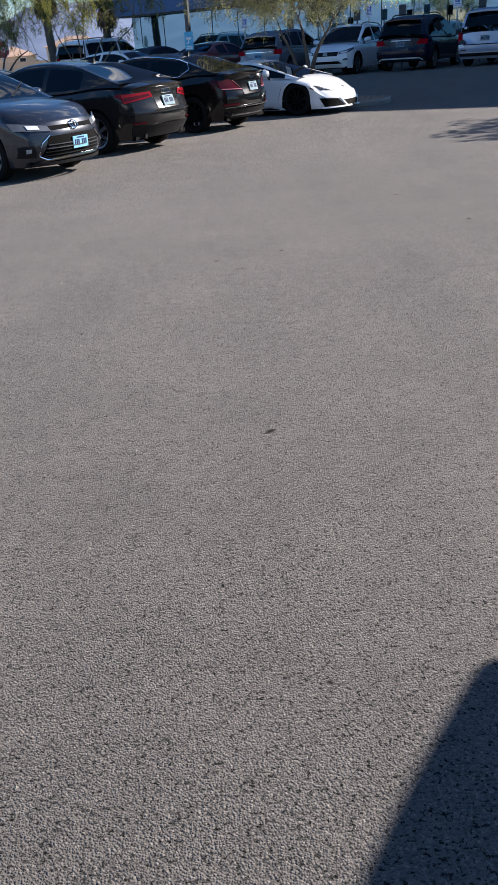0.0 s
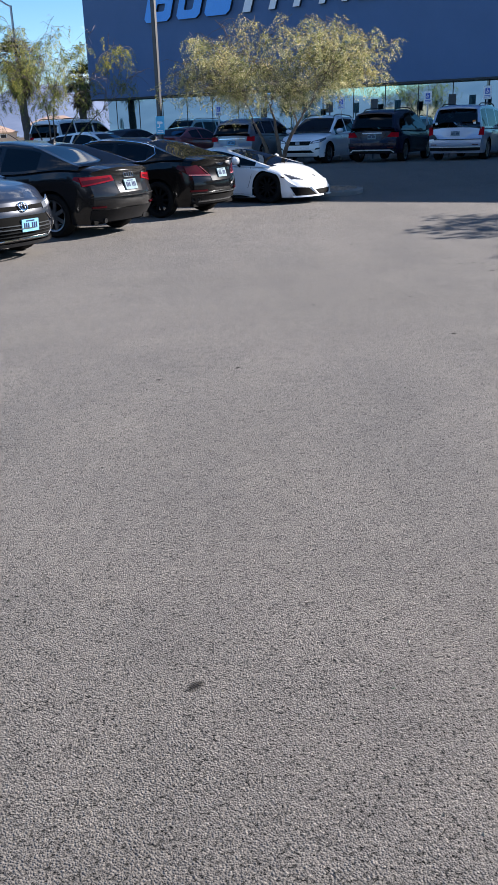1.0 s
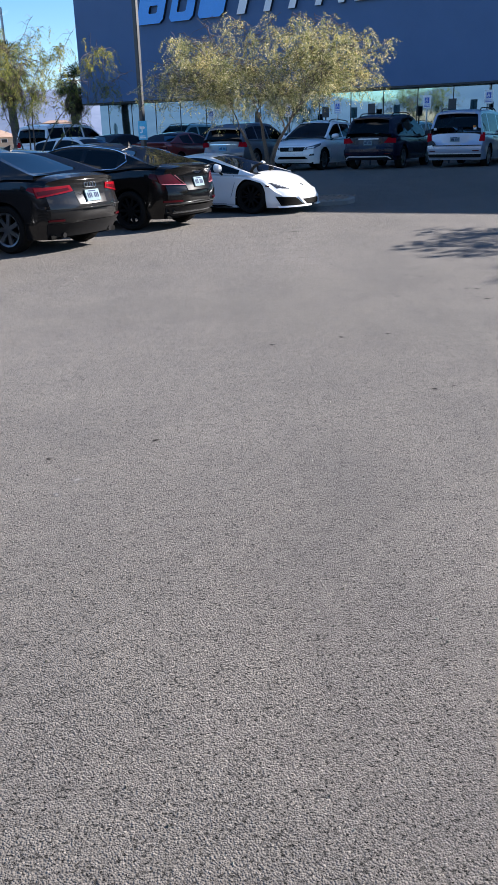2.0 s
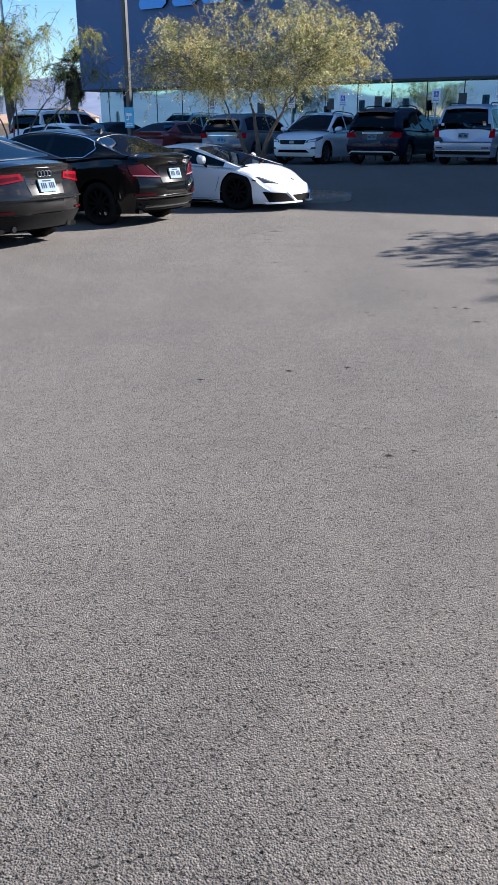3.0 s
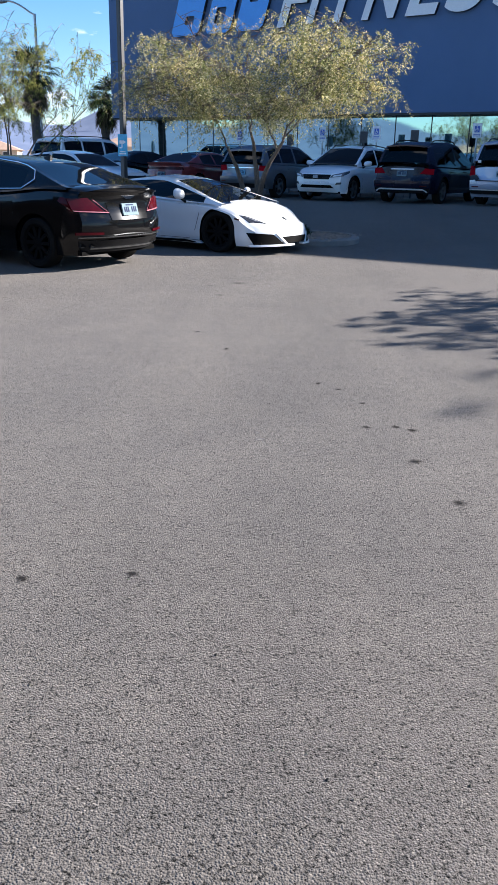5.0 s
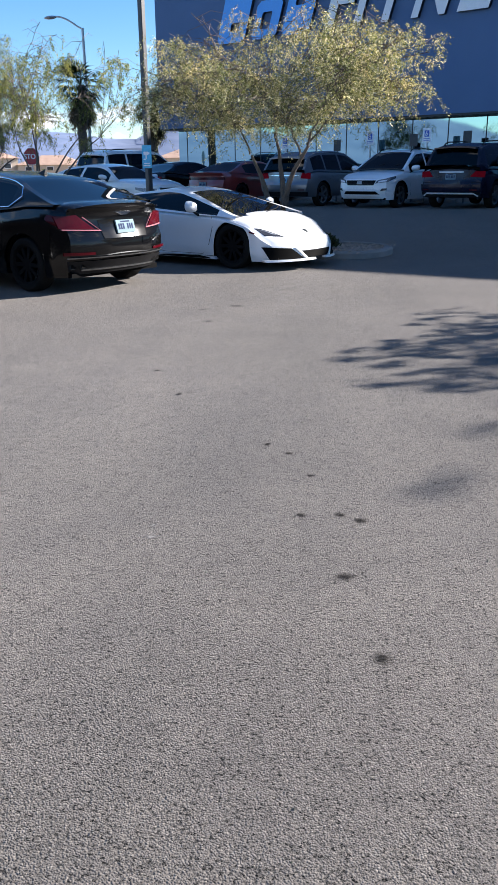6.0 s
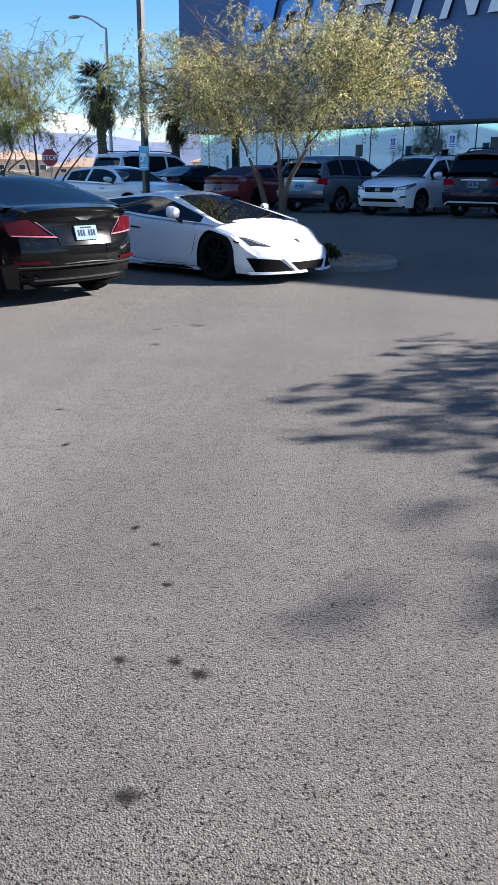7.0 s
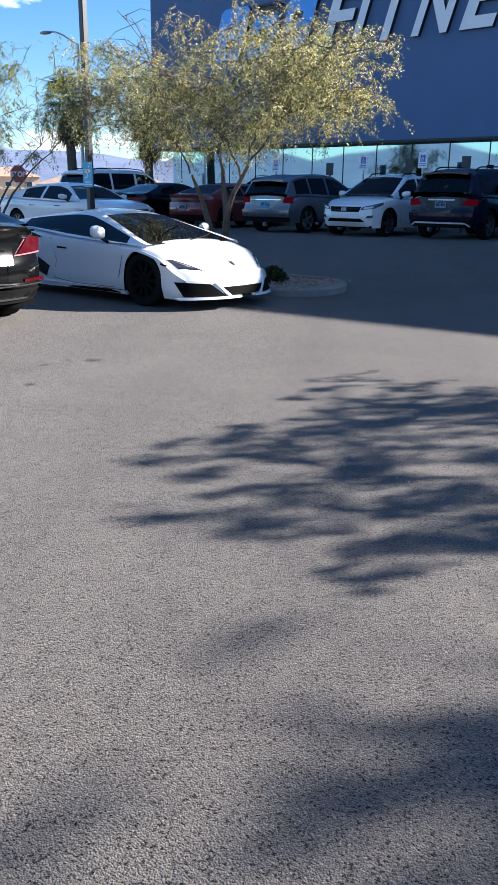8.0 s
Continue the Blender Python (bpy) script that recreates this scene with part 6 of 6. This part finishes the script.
# stop sign
def stop_sign(u, v, z, turn):
    g = ground_z(v, u)
    root = thing("stop_sign", "red octagonal stop sign with white letters on a thin post", "stop sign", upright(u, v, g, turn))
    h = z - g
    part("post", boxed(-0.03, 0.03, 0.012, 0.05, -0.05, h + 0.3), GALVANISED, root, smooth=False)
    for name, rad, y0, y1, m in (("sign_board", 0.405, -0.004, 0.008, SIGN_WHITE), ("red_face", 0.380, -0.009, -0.0045, SIGN_RED)):
        bm = bmesh.new()
        prism(bm, [(rad * math.cos(radians(22.5 + 45 * k)), rad * math.sin(radians(22.5 + 45 * k))) for k in range(8)], -y1, -y0)
        o = part(name, bm, m, root, smooth=False)
        o.matrix_basis = pose(0, 0, h, 90, 0, 0)
    cv = bpy.data.curves.new("word", "FONT")
    cv.body, cv.size, cv.align_x, cv.extrude, cv.offset = "STOP", 0.30, "CENTER", 0.002, 0.006
    ob = bpy.data.objects.new("word_source", cv)
    scene.collection.objects.link(ob)
    me = bpy.data.meshes.new_from_object(ob.evaluated_get(bpy.context.evaluated_depsgraph_get()))
    bpy.data.objects.remove(ob)
    me.materials.clear()
    me.materials.append(SIGN_WHITE)
    w = new("word", me)
    w.parent = root
    w.matrix_basis = pose(0, -0.012, h - 0.105, 90, 0, 0)


stop_sign(-32.47, 32.52, 2.13, 30)


# street lamp beyond the lot
def street_lamp(u, v, height, turn):
    root = thing("street_lamp", "tall grey street lamp with a curved arm", "street lamp", upright(u, v, None, turn))
    bm = bmesh.new()
    tube(bm, [(0, 0, 0), (0, 0, height * 0.5), (0, 0, height)], [0.10, 0.08, 0.06], 10)
    part("post", bm, GALVANISED, root)
    bm = bmesh.new()
    pts = [(0, 0, height - 0.05)] + [(-0.15 - 1.45 * s, 0, height + 0.62 * math.sin(s * 1.5)) for s in (0.1, 0.3, 0.5, 0.7, 0.85, 1.0)]
    tube(bm, pts, [0.04] * 7, 8)
    arm = part("arm", bm, GALVANISED, root)
    bm = bmesh.new()
    r = bmesh.ops.create_uvsphere(bm, u_segments=14, v_segments=8, radius=0.5)
    bmesh.ops.transform(bm, matrix=Matrix.LocRotScale((-1.9, 0, height + 0.60), None, (0.75, 0.28, 0.16)), verts=r["verts"])
    part("lamp_head", bm, GALVANISED, arm)


street_lamp(-33.0, 36.6, 7.6, 10)
palm(upright(-30.4, 33.9), 4.75, 1, size=1.0)
palm(upright(-30.4, 38.5), 4.1, 2, size=0.9)


# distance: houses behind a block wall, scrub, mountains
ROOF_TILE = rough_mat("clay_roof_tile", (0.30, 0.19, 0.14), (0.44, 0.30, 0.22), 0.85, 0.8, 14, 0.5)
STUCCO = rough_mat("tan_stucco", (0.48, 0.38, 0.29), (0.60, 0.49, 0.38), 0.9, 0.6, 30, 0.2)
BLOCK = rough_mat("tan_block_wall", (0.40, 0.31, 0.23), (0.52, 0.41, 0.31), 0.9, 1.0, 20, 0.4)
# distance haze is put into the rock's blue-grey colour
ROCK = rough_mat("hazed_mountain_rock", (0.080, 0.118, 0.205), (0.135, 0.172, 0.262), 1.0, 0.006, 0.012, 0.4, dist=8.0)
DARK_PANE = simple("dark_window_pane", (0.03, 0.035, 0.04), 0.1)


def house(x, y, w, d, h, turn, label):
    root = thing("house", label, "house", pose(x, y, 0.0, 0, 0, turn), "houses beyond the street")
    part("wall", boxed(-w / 2, w / 2, -d / 2, d / 2, 0, h), STUCCO, root, smooth=False)
    bm = bmesh.new()
    o, r = 0.6, h + 1.9
    a = [bm.verts.new(p) for p in ((-w / 2 - o, -d / 2 - o, h), (w / 2 + o, -d / 2 - o, h), (w / 2 + o, d / 2 + o, h), (-w / 2 - o, d / 2 + o, h))]
    e = [bm.verts.new(p) for p in ((-w / 2 + d * 0.42, 0, r), (w / 2 - d * 0.42, 0, r))]
    for q in ((a[0], a[1], e[1], e[0]), (a[1], a[2], e[1]), (a[2], a[3], e[0], e[1]), (a[3], a[0], e[0])):
        bm.faces.new(q)
    bm.faces.new(a[::-1])
    part("roof", bm, ROOF_TILE, root, "clay-tiled hip roof", smooth=False)
    for k in range(max(2, int(w / 4))):
        cx = -w / 2 + (k + 0.5) * w / max(2, int(w / 4))
        win = part("window", boxed(cx - 0.7, cx + 0.7, -d / 2 - 0.06, -d / 2 + 0.02, h * 0.55 - 0.1, h * 0.55 + 1.0), SIGN_WHITE, root, smooth=False)
        part("pane", boxed(cx - 0.6, cx + 0.6, -d / 2 - 0.08, -d / 2 - 0.062, h * 0.55, h * 0.55 + 0.9), DARK_PANE, win, smooth=False)


rng = random.Random(77)
k = 0
for az in (101.0, 105.5, 110.0, 114.5, 119.0, 123.5, 128.5):
    dist = 175 + rng.uniform(-12, 18)
    a = radians(az)
    house(4 + dist * math.cos(a), 9 + dist * math.sin(a), rng.uniform(11, 14), 10, 2.9 if k % 3 else 4.2, az - 90 + rng.uniform(-12, 12), "tan stucco house with a clay-tiled roof")
    k += 1
# unseen houses behind the walk, added to fill reflections
for az in (-35, -58, -80, -100, -118, -140, -158):
    dist = 95 + rng.uniform(-12, 12)
    a = radians(az)
    house(dist * math.cos(a), dist * math.sin(a), rng.uniform(14, 20), 11, 3.4, az + 90 + rng.uniform(-12, 12), "unseen tan stucco house added for the glass to reflect")


def block_wall():
    bm = bmesh.new()
    pts = [(4 + 140 * math.cos(radians(a)), 9 + 140 * math.sin(radians(a))) for a in range(96, 138, 2)]
    for (x0, y0), (x1, y1) in zip(pts, pts[1:]):
        d = Vector((x1 - x0, y1 - y0, 0))
        n = Vector((-d.y, d.x, 0)).normalized() * 0.1
        p = [Vector((x0, y0, 0)), Vector((x1, y1, 0))]
        q = [bm.verts.new(v + s + Vector((0, 0, z))) for z in (0, 1.75) for v in p for s in (n, -n)]
        for f in ((0, 2, 6, 4), (1, 5, 7, 3), (4, 6, 7, 5), (0, 4, 5, 1), (2, 3, 7, 6)):
            bm.faces.new([q[i] for i in f])
    bmesh.ops.recalc_face_normals(bm, faces=bm.faces)
    w = part("boundary_wall", bm, BLOCK, smooth=False)
    tagged(w, "long tan block wall along the far street", "wall", kind="structure")


block_wall()


def scrub(label, spots, seed):
    rg = random.Random(seed)
    verts, faces = [], []
    for x, y, s in spots:
        for k in range(260):
            d = Vector((rg.gauss(0, 1), rg.gauss(0, 1), abs(rg.gauss(0, 0.8)))).normalized() * s * rg.uniform(0.4, 1.0)
            p = Vector((x, y, 0)) + Vector((d.x * 1.3, d.y * 1.3, d.z))
            q = [p + Vector((rg.uniform(-1, 1), rg.uniform(-1, 1), rg.uniform(-1, 1))) * 0.22 * s for _ in range(3)]
            i = len(verts)
            verts += q
            faces.append((i, i + 1, i + 2))
    me = bpy.data.meshes.new("scrub")
    me.from_pydata(verts, [], faces)
    me.materials.append(BUSH_FAR)
    tagged(new("scrub", me), label, "bushes", kind="stuff")


BUSH_FAR = leaf_mat("far_bush_leaf", [(0.0, (0.035, 0.05, 0.018)), (1.0, (0.15, 0.16, 0.06))])
spots = [(4 + d * math.cos(radians(a)), 9 + d * math.sin(radians(a)), rng.uniform(0.9, 2.2)) for a, d in [(rng.uniform(97, 135), rng.uniform(130, 168)) for _ in range(46)]]
scrub("dusty green bushes along the far wall", spots, 8)
# unseen greenery behind the walk, also added for reflections
spots = [(d * math.cos(radians(a)), d * math.sin(radians(a)), rng.uniform(1.6, 3.2)) for a, d in [(rng.uniform(-170, -20), rng.uniform(45, 85)) for _ in range(40)]]
scrub("unseen dusty trees and bushes added for the glass to reflect", spots, 9)


def mountains():
    bm = bmesh.new()
    rows = [[], [], [], []]
    for k in range(181):
        a = radians(-180 + 2 * k)
        r = 3600
        h = 165 + 120 * noise.noise(Vector((math.cos(a) * 5, math.sin(a) * 5, 1.0))) + 70 * noise.noise(Vector((math.cos(a) * 17, math.sin(a) * 17, 4.0))) + 25 * noise.noise(Vector((math.cos(a) * 50, math.sin(a) * 50, 7.0)))
        h = max(60, h)
        for i, (f, g) in enumerate(((0.72, 0.0), (0.84, 0.45 + 0.25 * noise.noise(Vector((k * 0.4, 2, 0)))), (0.95, 0.85 + 0.12 * noise.noise(Vector((k * 0.7, 5, 0)))), (1.0, 1.0))):
            rows[i].append((r * f * math.cos(a), r * f * math.sin(a), h * g - 2))
    grid_faces(bm, rows)
    bmesh.ops.recalc_face_normals(bm, faces=bm.faces)
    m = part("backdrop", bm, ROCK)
    tagged(m, "desert mountains along the horizon, coloured blue-grey for distance haze", "mountains", kind="structure")


mountains()
desert = bmesh.new()
grid_faces(desert, [[(*plan(u, v), 0.02 + ground_z(v)) for u in (-2600, -900, -300, -160, -95)] for v in (-800, -200, -60, 0, 30, 60, 200, 800)])
bmesh.ops.recalc_face_normals(desert, faces=desert.faces)
d = part("verge", desert, DIRT)
tagged(d, "pale dusty desert ground beyond the lot", "ground", kind="structure")

# marks on the asphalt
OIL = stain_mat("oil_stain", (0.016, 0.0145, 0.014), 0.82)
GUM = stain_mat("chalky_stain", (0.22, 0.21, 0.20), 0.7)
TAR = stain_mat("sealed_patch", (0.044, 0.041, 0.039), 0.42)


def stain(x, y, r, mat, label, seed, squash=0.75, name="stain"):
    rg = random.Random(seed)
    bm = bmesh.new()
    n = 22
    out = []
    for k in range(n):
        a = k * math.tau / n
        q = r * (0.72 + 0.5 * noise.noise(Vector((math.cos(a) * 1.6, math.sin(a) * 1.6, seed * 1.7))) + rg.uniform(-0.10, 0.10))
        out.append((q * math.cos(a), q * squash * math.sin(a)))
    prism(bm, out, -0.01, 0.0008)
    o = part(name, bm, mat, smooth=False)
    o.matrix_basis = pose(x, y, 0.001, 0, 0, rg.uniform(0, 180))
    tagged(o, label, "stain", "stains on the asphalt")


DARK_SPOTS = [(3.29, 9.82, 0.075), (3.40, 9.29, 0.085), (3.35, 10.33, 0.075), (3.25, 10.38, 0.06), (3.10, 10.36, 0.05), (3.11, 10.85, 0.055), (2.98, 11.16, 0.05),
              (2.86, 11.31, 0.05), (2.16, 12.29, 0.06), (1.87, 12.95, 0.05), (2.04, 7.04, 0.05), (2.06, 8.55, 0.055), (1.69, 8.48, 0.06), (0.09, 3.01, 0.05),
              (0.35, 6.32, 0.04), (-0.17, 6.12, 0.035), (2.17, 7.10, 0.035), (1.12, 8.32, 0.05), (0.17, 1.51, 0.02)]
for k, (x, y, r) in enumerate(DARK_SPOTS):
    stain(x, y, r * 1.15, OIL, "dark oil spot on the asphalt", k + 1)
for k, (x, y, r) in enumerate([(2.49, 10.08, 0.085), (3.05, 10.77, 0.04), (2.47, 10.2, 0.05), (0.01, 5.83, 0.10), (-0.05, 5.67, 0.06)]):
    stain(x, y, r * 0.9, GUM, "pale chalky spot on the asphalt", k + 51)
stain(1.91, 15.04, 0.15, TAR, "faint dark patch sealed into the asphalt", 92)
stain(1.71, 15.76, 0.13, TAR, "faint dark patch sealed into the asphalt", 93)
stain(2.06, 16.04, 0.22, TAR, "faint dark patch sealed into the asphalt", 90)
stain(1.86, 16.0, 0.10, TAR, "faint dark patch sealed into the asphalt", 91)

# pebbles and scraps scattered over the paving
rg = random.Random(404)
verts, faces = [], []
for k in range(5200):
    x, y = rg.uniform(-2.5, 6.5), rg.uniform(0.7, 15.0)
    s = 0.0022 + 0.0045 * rg.random() ** 3
    i = len(verts)
    j = [rg.uniform(0.6, 1.3) * s for _ in range(5)]
    verts += [(x + j[0], y, 0), (x, y + j[1], 0), (x - j[2], y, 0), (x, y - j[3], 0), (x + 0.3 * s, y, j[4])]
    faces += [(i, i + 1, i + 4), (i + 1, i + 2, i + 4), (i + 2, i + 3, i + 4), (i + 3, i, i + 4)]
me = bpy.data.meshes.new("pebbles")
me.from_pydata(verts, [], faces)
PEBBLE = leaf_mat("pebble", [(0.0, (0.05, 0.05, 0.05)), (0.6, (0.20, 0.19, 0.18)), (1.0, (0.5, 0.48, 0.45))])
me.materials.append(PEBBLE)
tagged(new("pebbles", me), "loose grit and small stones on the asphalt", "grit", kind="stuff")
